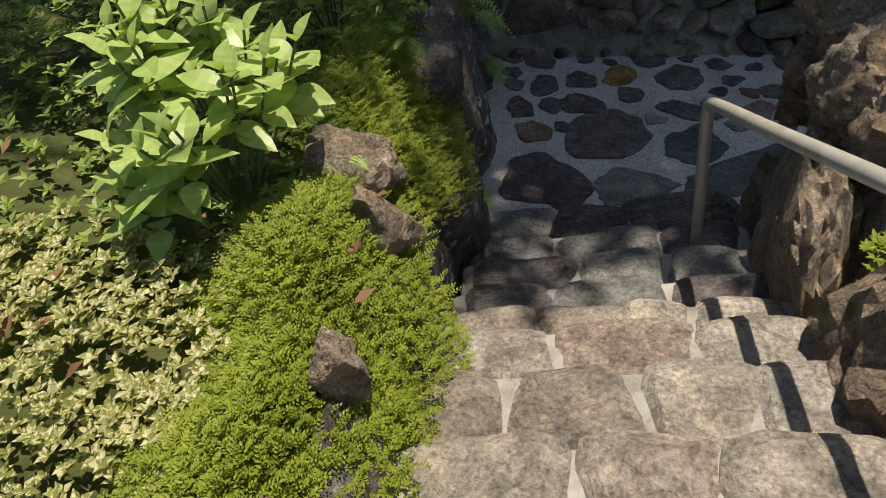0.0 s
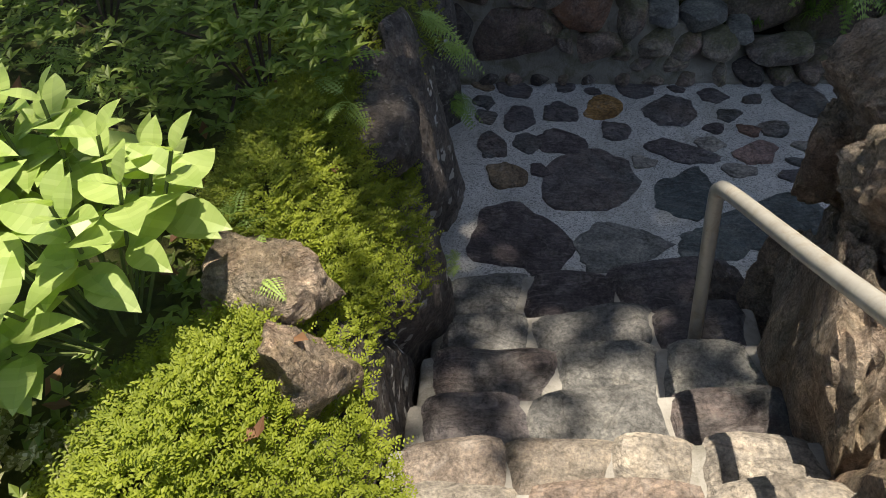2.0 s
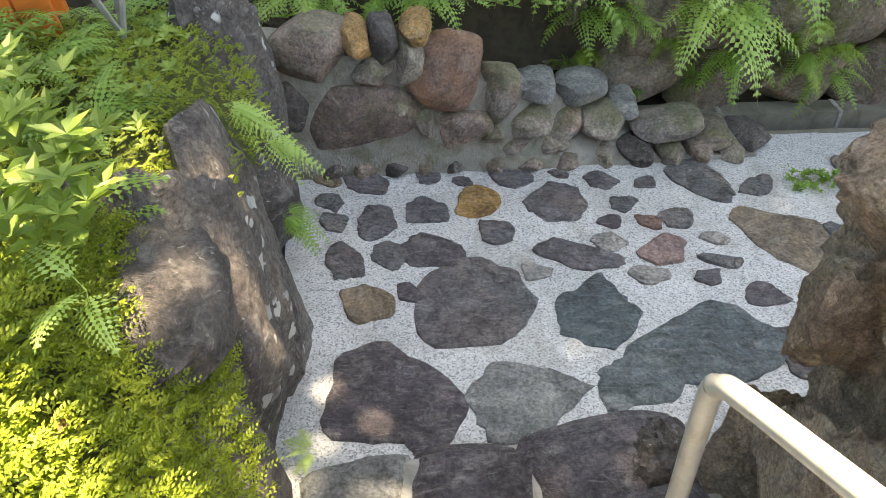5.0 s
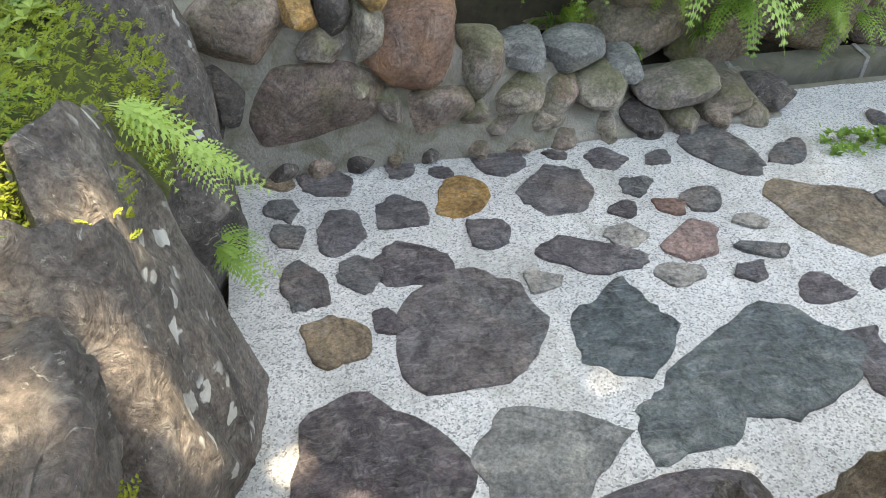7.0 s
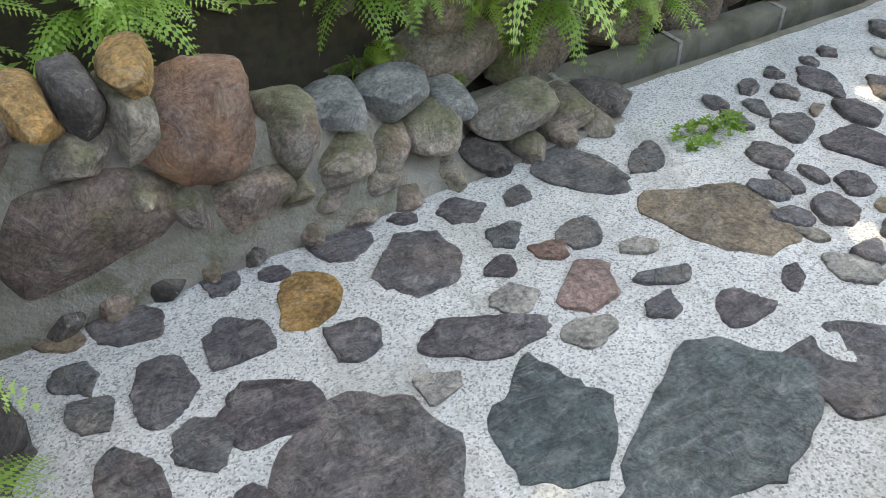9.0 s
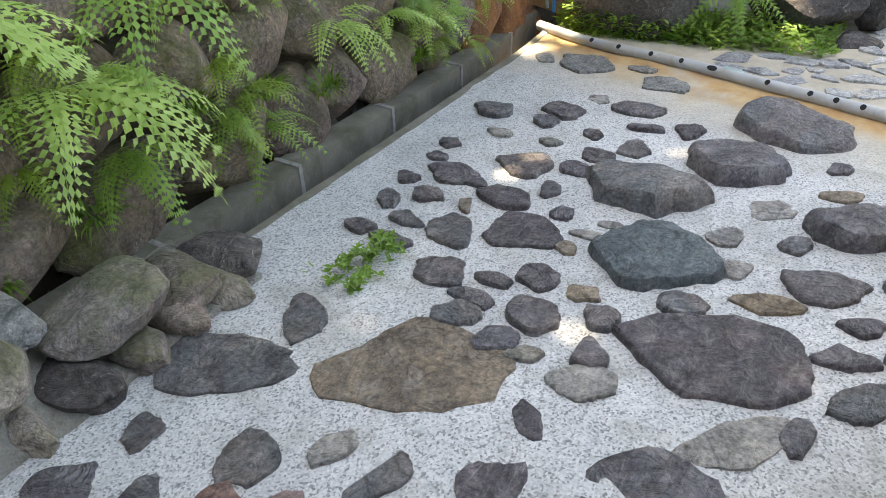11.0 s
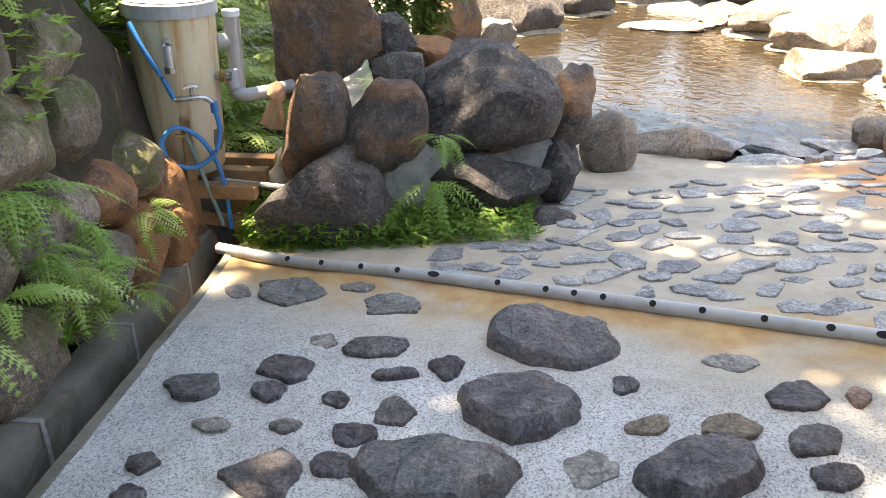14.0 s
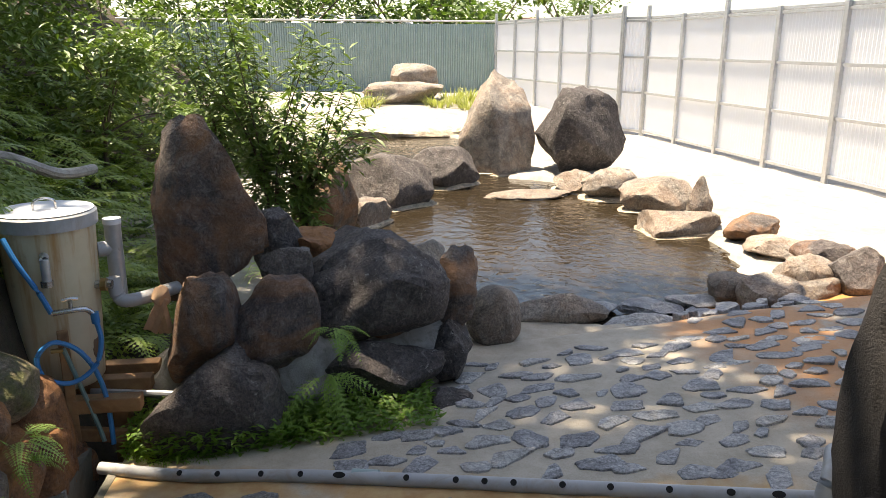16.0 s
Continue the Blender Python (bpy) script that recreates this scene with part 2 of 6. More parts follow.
M['mortar'] = mortar_mat()
M['joint'] = plain_mat("rough_wall_mortar", (0.26, 0.245, 0.22), (0.42, 0.40, 0.37), 9, 0.9, bump=0.6, dist=0.012, dirt=(0.09, 0.085, 0.05))
M['mossjoint'] = plain_mat("mossy_wall_mortar", (0.28, 0.255, 0.21), (0.44, 0.41, 0.36), 7, 0.9, bump=1.0, dist=0.03, dirt=(0.10, 0.10, 0.015))
M['concrete'] = plain_mat("mossy_concrete", (0.12, 0.108, 0.083), (0.22, 0.20, 0.16), 5, 0.9, bump=0.6, dist=0.006, dirt=(0.065, 0.065, 0.025))
M['gutter'] = plain_mat("silted_gutter", (0.13, 0.08, 0.05), (0.22, 0.15, 0.10), 5, 0.6, dirt=(0.28, 0.11, 0.03))
M['soil'] = plain_mat("leaf_litter_soil", (0.035, 0.026, 0.017), (0.085, 0.062, 0.04), 14, 0.95, bump=0.8, dist=0.02, dirt=(0.05, 0.06, 0.02))
M['mossbed'] = plain_mat("moss_bed", (0.05, 0.065, 0.015), (0.13, 0.15, 0.035), 18, 0.95, bump=0.8, dist=0.02, dirt=(0.08, 0.055, 0.03))
M['deck'] = plain_mat("pale_bath_deck", (0.25, 0.225, 0.19), (0.42, 0.39, 0.345), 3, 0.85, bump=0.5, dist=0.01, dirt=(0.26, 0.20, 0.14))
M['pvc'] = plain_mat("grey_plastic_pipe", (0.36, 0.37, 0.38), (0.45, 0.455, 0.46), 9, 0.45, bump=0.05, dirt=(0.30, 0.24, 0.17))
M['hole'] = plain_mat("pipe_bore_shade", (0.008, 0.008, 0.008), (0.014, 0.013, 0.012), 9, 0.9)
M['rail'] = plain_mat("weathered_galvanised_rail", (0.40, 0.38, 0.34), (0.52, 0.50, 0.45), 14, 0.42, 0.25, 0.15, 0.002, dirt=(0.30, 0.23, 0.15))
M['steel'] = plain_mat("galvanised_steel", (0.42, 0.43, 0.44), (0.56, 0.57, 0.58), 12, 0.4, 0.5, 0.1)
M['chrome'] = plain_mat("dull_chrome", (0.5, 0.5, 0.5), (0.62, 0.61, 0.6), 20, 0.22, 0.9, 0.05)
M['brass'] = plain_mat("dull_brass", (0.30, 0.19, 0.07), (0.42, 0.28, 0.11), 20, 0.4, 0.7, 0.1)
M['lid'] = plain_mat("white_lid_top", (0.72, 0.73, 0.75), (0.8, 0.81, 0.83), 8, 0.4, bump=0.05)
M['hose'] = plain_mat("blue_hose", (0.02, 0.17, 0.42), (0.035, 0.23, 0.52), 20, 0.35, bump=0.05)
M['teal'] = plain_mat("faded_teal_hose", (0.12, 0.22, 0.22), (0.2, 0.3, 0.28), 20, 0.45, bump=0.05)
M['wood'] = plain_mat("iron_stained_timber", (0.20, 0.10, 0.045), (0.36, 0.21, 0.10), 10, 0.8, bump=0.4)
M['orangewood'] = plain_mat("orange_painted_boards", (0.62, 0.14, 0.02), (0.75, 0.20, 0.03), 8, 0.55, bump=0.3, dirt=(0.3, 0.09, 0.03))
M['cloth'] = plain_mat("tan_cloth", (0.44, 0.27, 0.16), (0.55, 0.36, 0.22), 20, 0.95, bump=0.3)
M['basket'] = plain_mat("white_basket_plastic", (0.66, 0.69, 0.70), (0.74, 0.76, 0.77), 10, 0.4, bump=0.03)
M['bluetowel'] = plain_mat("blue_bag", (0.01, 0.23, 0.60), (0.02, 0.33, 0.72), 12, 0.4, bump=0.5, dist=0.02)
M['whitetowel'] = plain_mat("pale_towel", (0.55, 0.6, 0.68), (0.72, 0.75, 0.8), 12, 0.9, bump=0.5, dist=0.02)
M['bark'] = plain_mat("bark", (0.08, 0.055, 0.04), (0.17, 0.13, 0.10), 20, 0.95, bump=0.8, dist=0.02)
M['stem'] = plain_mat("green_stem", (0.07, 0.11, 0.03), (0.14, 0.17, 0.05), 20, 0.7)
M['roof'] = plain_mat("grey_metal_roof", (0.38, 0.38, 0.38), (0.5, 0.5, 0.5), 5, 0.6)
M['housewall'] = plain_mat("cream_render", (0.6, 0.55, 0.42), (0.7, 0.65, 0.5), 5, 0.9)
M['shed'] = plain_mat("brown_tile_roof", (0.25, 0.13, 0.09), (0.36, 0.2, 0.14), 5, 0.8)
M['tealfence'] = plain_mat("blue_green_sheet", (0.25, 0.34, 0.33), (0.33, 0.42, 0.41), 3, 0.5, bump=0.05)
M['darkpost'] = plain_mat("dark_wet_rock", (0.018, 0.015, 0.014), (0.04, 0.034, 0.03), 8, 0.7, bump=0.6, dist=0.02)
M['leaf_hyd'] = leaf_mat("hydrangea_leaf", (0.24, 0.35, 0.08), (0.48, 0.58, 0.22), 0.4)
M['leaf_azalea'] = leaf_mat("azalea_leaf", (0.10, 0.17, 0.025), (0.32, 0.41, 0.09), 0.5)
M['leaf_sprig'] = leaf_mat("feathery_groundcover", (0.12, 0.165, 0.012), (0.34, 0.39, 0.045), 0.6)
M['leaf_vari'] = leaf_mat("variegated_groundcover", (0.15, 0.16, 0.035), (0.30, 0.30, 0.08), 0.5, pale=(0.55, 0.52, 0.30))
M['leaf_fern'] = leaf_mat("fern_frond", (0.12, 0.22, 0.035), (0.26, 0.40, 0.08), 0.5)
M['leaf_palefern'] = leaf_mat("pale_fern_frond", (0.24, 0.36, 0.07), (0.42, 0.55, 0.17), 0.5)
M['leaf_bracken'] = leaf_mat("bracken_frond", (0.09, 0.155, 0.015), (0.25, 0.33, 0.045), 0.5, through=0.2)
M['leaf_grass'] = leaf_mat("grass_blade", (0.08, 0.16, 0.02), (0.21, 0.35, 0.05), 0.5)
M['leaf_straw'] = leaf_mat("sunlit_grass", (0.22, 0.25, 0.07), (0.42, 0.42, 0.17), 0.6)
M['leaf_tree'] = leaf_mat("tree_leaf", (0.035, 0.075, 0.015), (0.12, 0.19, 0.035), 0.45)
M['leaf_willow'] = leaf_mat("narrow_shrub_leaf", (0.07, 0.125, 0.025), (0.18, 0.26, 0.06), 0.45, through=0.2)
M['leaf_dead'] = leaf_mat("dry_leaf", (0.14, 0.06, 0.03), (0.34, 0.19, 0.11), 0.8)


def panel_mat():
    k = Mat("white_translucent_sheet", 0.35)
    k.colour(k.ramp(k.noise(2.0, 4), (0.3, (0.88, 0.89, 0.9)), (0.7, (0.92, 0.93, 0.94))))
    tr = k.node("ShaderNodeBsdfTranslucent", Color=(0.9, 0.92, 0.95, 1))
    mx = k.node("ShaderNodeMixShader", Fac=0.35)
    k.t.links.new(k.b.outputs[0], mx.inputs[1])
    k.t.links.new(tr.outputs[0], mx.inputs[2])
    k.t.links.new(mx.outputs[0], k.t.nodes["Material Output"].inputs[0])
    return k.m


def water_mat(name, tint, ripple=0.12, scale=9.0, clear=0.55):
    k = Mat(name, 0.04, 0, 0.5)
    k.colour(tint)
    k.b.inputs["IOR"].default_value = 1.33
    k.b.inputs["Transmission Weight"].default_value = clear
    w = k.node("ShaderNodeTexNoise", Vector=k.pos, Scale=scale, Detail=3, Roughness=0.5, Distortion=0.8).outputs["Fac"]
    return k.bump(w, ripple, 0.05).m


def tank_mat():
    """Cream tank: rusty runs down its height."""
    k = Mat("aged_cream_tank", 0.5)
    mp = k.node("ShaderNodeMapping", Vector=k.pos, Scale=(9, 9, 0.9))
    runs = k.node("ShaderNodeTexNoise", Vector=mp.outputs[0], Scale=1.6, Detail=5, Roughness=0.6).outputs["Fac"]
    c = k.ramp(k.noise(5, 4), (0.3, (0.56, 0.48, 0.32)), (0.7, (0.66, 0.58, 0.42)))
    c = k.mix(k.math('MULTIPLY', k.mask(runs, 0.47, 0.66), 0.85), c, (0.42, 0.21, 0.06))
    c = k.mix(k.math('MULTIPLY', k.mask(k.noise(11, 5, 0.7), 0.6, 0.75), 0.6), c, (0.16, 0.07, 0.03))
    return k.colour(c).bump(k.noise(40), 0.1, 0.003).m


M['panel'] = panel_mat()
M['water'] = water_mat("bath_water", (0.03, 0.022, 0.013), 0.35, 6.0, 0.1)
M['pond'] = water_mat("mossy_channel_water", (0.10, 0.10, 0.02), 0.05, 5.0)
M['tank'] = tank_mat()


# ---- builders ----
def part(name, bm, material, parent=None, label="", smooth=True, m=None, sharp=38):
    me = bpy.data.meshes.new(name)
    bm.to_mesh(me)
    bm.free()
    me.materials.append(material)
    if smooth:
        me.polygons.foreach_set("use_smooth", [True] * len(me.polygons))
        me.set_sharp_from_angle(angle=radians(sharp))
    ob = new(name, me)
    ob.parent = parent
    if m is not None:
        ob.matrix_basis = m
    return tagged(ob, label)


def raw(name, verts, faces, material, parent=None, label="", smooth=True):
    me = bpy.data.meshes.new(name)
    me.from_pydata([tuple(v) for v in verts], [], faces)
    me.materials.append(material)
    if smooth:
        me.polygons.foreach_set("use_smooth", [True] * len(me.polygons))
    ob = new(name, me)
    ob.parent = parent
    return tagged(ob, label)


def empty(name, x, y, z, label, category, group="", kind=""):
    ob = new(name)
    ob.empty_display_size = 0.1
    ob.matrix_basis = pose(x, y, z)
    return tagged(ob, label, category, group, kind)


def floor_z(x, y):
    """The washing floor falls towards the gutter and the bath."""
    f = -0.12 * (x - 3) - 0.088 * (y - 3.45)
    d = f + 0.42
    return -0.42 + (d + math.sqrt(d * d + 0.0006)) / 2 if x > 4 else f


def box(bm, x0, x1, y0, y1, z0, z1, bevel=0.0, m=None):
    r = bmesh.ops.create_cube(bm, size=1.0)
    vs = r["verts"]
    for v in vs:
        v.co = Vector((x0 + (v.co.x + 0.5) * (x1 - x0), y0 + (v.co.y + 0.5) * (y1 - y0), z0 + (v.co.z + 0.5) * (z1 - z0)))
        if m is not None:
            v.co = m @ v.co
    if bevel:
        es = list({e for v in vs for e in v.link_edges})
        bmesh.ops.bevel(bm, geom=es, offset=bevel, segments=2, affect='EDGES', profile=0.5)
    return bm


def tube(bm, pts, r, n=10, caps=True, rs=None):
    """A round pipe along points; rs: a radius for each point."""
    pts = [Vector(p) for p in pts]
    rings = []
    for i, p in enumerate(pts):
        d = (pts[min(i + 1, len(pts) - 1)] - pts[max(i - 1, 0)]).normalized()
        a = d.cross(Vector((0, 0, 1)) if abs(d.z) < 0.9 else Vector((1, 0, 0))).normalized()
        b = d.cross(a)
        q = rs[i] if rs else r
        rings.append([bm.verts.new(p + q * (math.cos(k * 2 * math.pi / n) * a + math.sin(k * 2 * math.pi / n) * b)) for k in range(n)])
    for u, w in zip(rings, rings[1:]):
        for k in range(n):
            bm.faces.new((u[k], u[(k + 1) % n], w[(k + 1) % n], w[k]))
    if caps:
        bm.faces.new(rings[0][::-1])
        bm.faces.new(rings[-1])
    return bm


def arc(pts, steps=6):
    """A smooth line through points."""
    pts = [Vector(p) for p in pts]
    q = [pts[0]] + pts + [pts[-1]]
    out = []
    for i in range(1, len(q) - 2):
        for s in range(steps):
            t = s / steps
            a, b, c, d = q[i - 1], q[i], q[i + 1], q[i + 2]
            out.append(0.5 * (2 * b + (c - a) * t + (2 * a - 5 * b + 4 * c - d) * t * t + (3 * b - a - 3 * c + d) * t ** 3))
    return out + [pts[-1]]


def rock_bm(sx, sy, sz, seed, cuts=9, rough=0.10, sub=3, block=0.0, soft=0.85):
    """A boulder: a ball cut by planes and worn by noise, of half sizes sx, sy, sz."""
    rnd = random.Random(seed)
    bm = bmesh.new()
    bmesh.ops.create_icosphere(bm, subdivisions=sub, radius=1.0)
    planes = []
    for _ in range(cuts):
        n = Vector((rnd.uniform(-1, 1), rnd.uniform(-1, 1), rnd.uniform(-1, 1))).normalized()
        planes.append((n, rnd.uniform(0.58, 0.86)))
    turn = Euler((rnd.uniform(-0.25, 0.25), rnd.uniform(-0.3, 0.3), rnd.uniform(-0.25, 0.25))).to_matrix()
    off = Vector((rnd.uniform(-50, 50), rnd.uniform(-50, 50), rnd.uniform(-50, 50)))
    for v in bm.verts:
        p = v.co.copy()
        if block:
            p *= 1 + block * (1 / (abs(p.x) ** 5 + abs(p.y) ** 5 + abs(p.z) ** 5) ** 0.2 - 1)
            p = turn @ p
        for n, d in planes:
            k = p.dot(n) - d
            if k > 0:
                p -= n * k * soft
        w = 1 + rough * (noise.noise(p * 1.7 + off) + 0.6 * noise.noise(p * 4.1 + off) + 0.4 * noise.noise(p * 9 + off) + 0.2 * noise.noise(p * 19 + off))
        p *= w
        v.co = Vector((p.x * sx * 1.18, p.y * sy * 1.18, p.z * sz * 1.18))
    return bm


def boulder(name, x, y, z, sx, sy, sz, mat, label, category="rock", group="", seed=None, turn=(0, 0, 0), cuts=9, rough=0.10, sub=3, parent=None, soft=0.85, block=0.0):
    """A rock as a thing, or as a piece of a wall when it has a parent."""
    ob = part(name, rock_bm(sx, sy, sz, seed if seed is not None else int(x * 977 + y * 571 + z * 313), cuts, rough, sub, soft=soft, block=block), M[mat], parent, m=pose(x, y, z, *turn), sharp=32)
    return ob if parent else tagged(ob, label, category, group)


# ---- the large structure ----
def grid(name, x0, x1, y0, y1, step, height, mat, label, keep=None):
    nx, ny = int((x1 - x0) / step) + 1, int((y1 - y0) / step) + 1
    vs = [(x0 + i * step, y0 + j * step, height(x0 + i * step, y0 + j * step)) for j in range(ny) for i in range(nx)]
    fs = []
    for j in range(ny - 1):
        for i in range(nx - 1):
            cx, cy = x0 + (i + 0.5) * step, y0 + (j + 0.5) * step
            if keep is None or keep(cx, cy):
                a = j * nx + i
                fs.append((a, a + 1, a + nx + 1, a + nx))
    return tagged(raw(name, vs, fs, mat), label, name.split("_")[0], kind="structure")


def wob(x, y, s=1.0, seed=0.0):
    return noise.noise(Vector((x * s, y * s, seed)))


def in_pool(x, y):
    """Above 0 inside the bath: a near basin and a far one behind the row of rocks."""
    w = 0.25 * wob(x, y, 0.7, 3)
    near = 1 - math.hypot((x - 10.7) / 3.35, (y - 1.45) / (2.15 if y > 1.45 else 1.9)) ** 3.0
    far = 1 - math.hypot((x - 16.6) / 3.9, (y - 2.2) / 1.75) ** 2.4
    return max(near, far) + w * 0.4


def ground_z(x, y):
    z = floor_z(x, y) if x < 7.0 else -0.42
    z += 0.010 * wob(x, y, 2.2, 1) + 0.006 * wob(x, y, 6.0, 2)
    if x > 7.0:
        k = in_pool(x, y)
        if k > -0.02:
            z -= min(0.5, 0.09 + 1.4 * max(0.0, k))
        elif x > 7.4:
            z += 0.03 * wob(x, y, 0.8, 5)
    if x > 20:
        z += min(0.5, (x - 20) * 0.08)
    return z


grid("floor", 0.46, 7.98, -1.6, 4.74, 0.04, ground_z, M['mortar'], "pale gravel mortar washing floor falling to a gutter",
     keep=lambda x, y: not (x < 1.7 and y < 2.6) and not (x < 4.0 and y < 1.6))
grid("deck", 7.94, 34.0, -6.0, 9.0, 0.14, ground_z, M['deck'], "pale bath deck and basin floor with mineral crust")
bm = bmesh.new()
box(bm, -250, 350, -250, 250, -1.6, -1.2)
tagged(part("ground", bm, M['soil'], smooth=False), "dark earth around the bath garden", "ground", kind="structure")
vs = [(7.3, -1.5, -0.475), (21.0, -1.5, -0.475), (21.0, 4.4, -0.475), (7.3, 4.4, -0.475)]
tagged(raw("water", vs, [(0, 1, 2, 3)], M['water'], smooth=False), "rippled brownish hot spring bath water", "water", kind="structure")


# gutter along the washing floor, with a mossy concrete edge
def strip(name, x0, x1, y0, y1, zlo, zhi, mat, label, n=40, drift=0.0):
    bm = bmesh.new()
    rows = []
    for i in range(n + 1):
        x = x0 + (x1 - x0) * i / n
        s = drift * (x - x0)
        w = 0.004 * wob(x, 0, 5, 9)
        rows.append([bm.verts.new((x, y0 + s, zlo(x))), bm.verts.new((x, y0 + s + w, zhi(x) + w)), bm.verts.new((x, y1 + s + w, zhi(x) + w)), bm.verts.new((x, y1 + s, zlo(x)))])
    for a, b in zip(rows, rows[1:]):
        for k in range(4):
            bm.faces.new((a[k], b[k], b[(k + 1) % 4], a[(k + 1) % 4]))
    bm.faces.new(rows[0])
    bm.faces.new(rows[-1][::-1])
    return tagged(part(name, bm, mat, smooth=False), label, name.split("_")[0], kind="structure")


edge = lambda x: floor_z(min(x, 5.6), 4.8)
strip("gutter", 2.2, 6.6, 4.66, 4.95, lambda x: edge(x) - 0.6, lambda x: edge(x) - 0.22, M['gutter'], "silty brown gutter beside the washing floor")
strip("kerb", 2.75, 5.75, 4.715, 4.755, lambda x: edge(x) - 0.5, lambda x: edge(x) + 0.012, M['concrete'], "worn concrete lip of the washing floor")
kerb_wall = strip("wall_concrete", 2.05, 5.9, 4.90, 5.02, lambda x: edge(x) - 0.6, lambda x: edge(x) + 0.02, M['concrete'], "mossy low concrete wall behind the gutter")
for x in (2.75, 3.45, 4.15, 4.85, 5.5):
    bm = bmesh.new()
    box(bm, x - 0.012, x + 0.012, 4.894, 5.022, edge(x) - 0.2, edge(x) + 0.026, 0.003)
    part("joint", bm, M['joint'], kerb_wall, smooth=False)

# channel behind the low wall
bm = bmesh.new()
box(bm, 0.2, 2.07, 4.66, 5.45, -0.3, 0.19)
tagged(part("channel", bm, M['pond'], smooth=False), "shallow mossy water in a stone channel", "channel", kind="structure")


# the hillside above the retaining wall
def hill_z(x, y):
    top = 1.05 if x < 5.4 else max(-0.35, 1.05 - (x - 5.4) * 0.9)
    back = 5.2 + (0 if x < 6 else min(1.6, (x - 6) * 0.25))
    z = top + max(0.0, y - back) * 0.75 + 0.12 * wob(x, y, 1.3, 7)
    return min(z, 4.5) if y > back - 0.1 else -0.6


grid("hillside", -6.0, 30.0, 5.05, 14.0, 0.22, hill_z, M['soil'], "dark leaf-littered hillside under ferns")

# bank to the one side of the steps, and the ground behind it
def bank_z(x, y):
    z = 1.72 - 0.17 * max(0.0, y - 0.8) if y < 3.0 else 1.346 - 0.16 * (y - 3.0)
    z = min(z, 2.0)
    return z + max(0.0, -x) * 0.35 + 0.05 * wob(x, y, 3, 11) - max(0.0, x - 0.25) ** 2 * 1.2


grid("bank_west", -4.0, 0.52, -2.5, 4.55, 0.07, lambda x, y: bank_z(x, y) - 0.02 - max(0.0, x - 0.33) * 2.0, M['mossbed'], "mossy planted bank beside the steps")
bm = bmesh.new()
box(bm, -4.0, 0.36, -2.5, 4.5, -0.5, 1.1)
tagged(part("bank_core", bm, M['soil'], smooth=False), "dark earth core of the planted bank", "bank", kind="structure")


def bank_e(x, y):
    return 1.35 + 0.30 * max(0.0, 2.4 - y) + min(1.0, (x - 1.9) * 0.2) + 0.08 * wob(x, y, 2, 13)


grid("bank_east", 1.85, 7.5, -2.5, 2.0, 0.12, bank_e, M['soil'], "dark earth bank behind lava rocks", keep=lambda x, y: y < 1.75 and x < 4.2)
bm = bmesh.new()
box(bm, 1.9, 4.2, -2.5, 1.7, -0.6, 1.3)
tagged(part("bank_core", bm, M['soil'], smooth=False), "dark earth core of the lava rock bank", "bank", kind="structure")

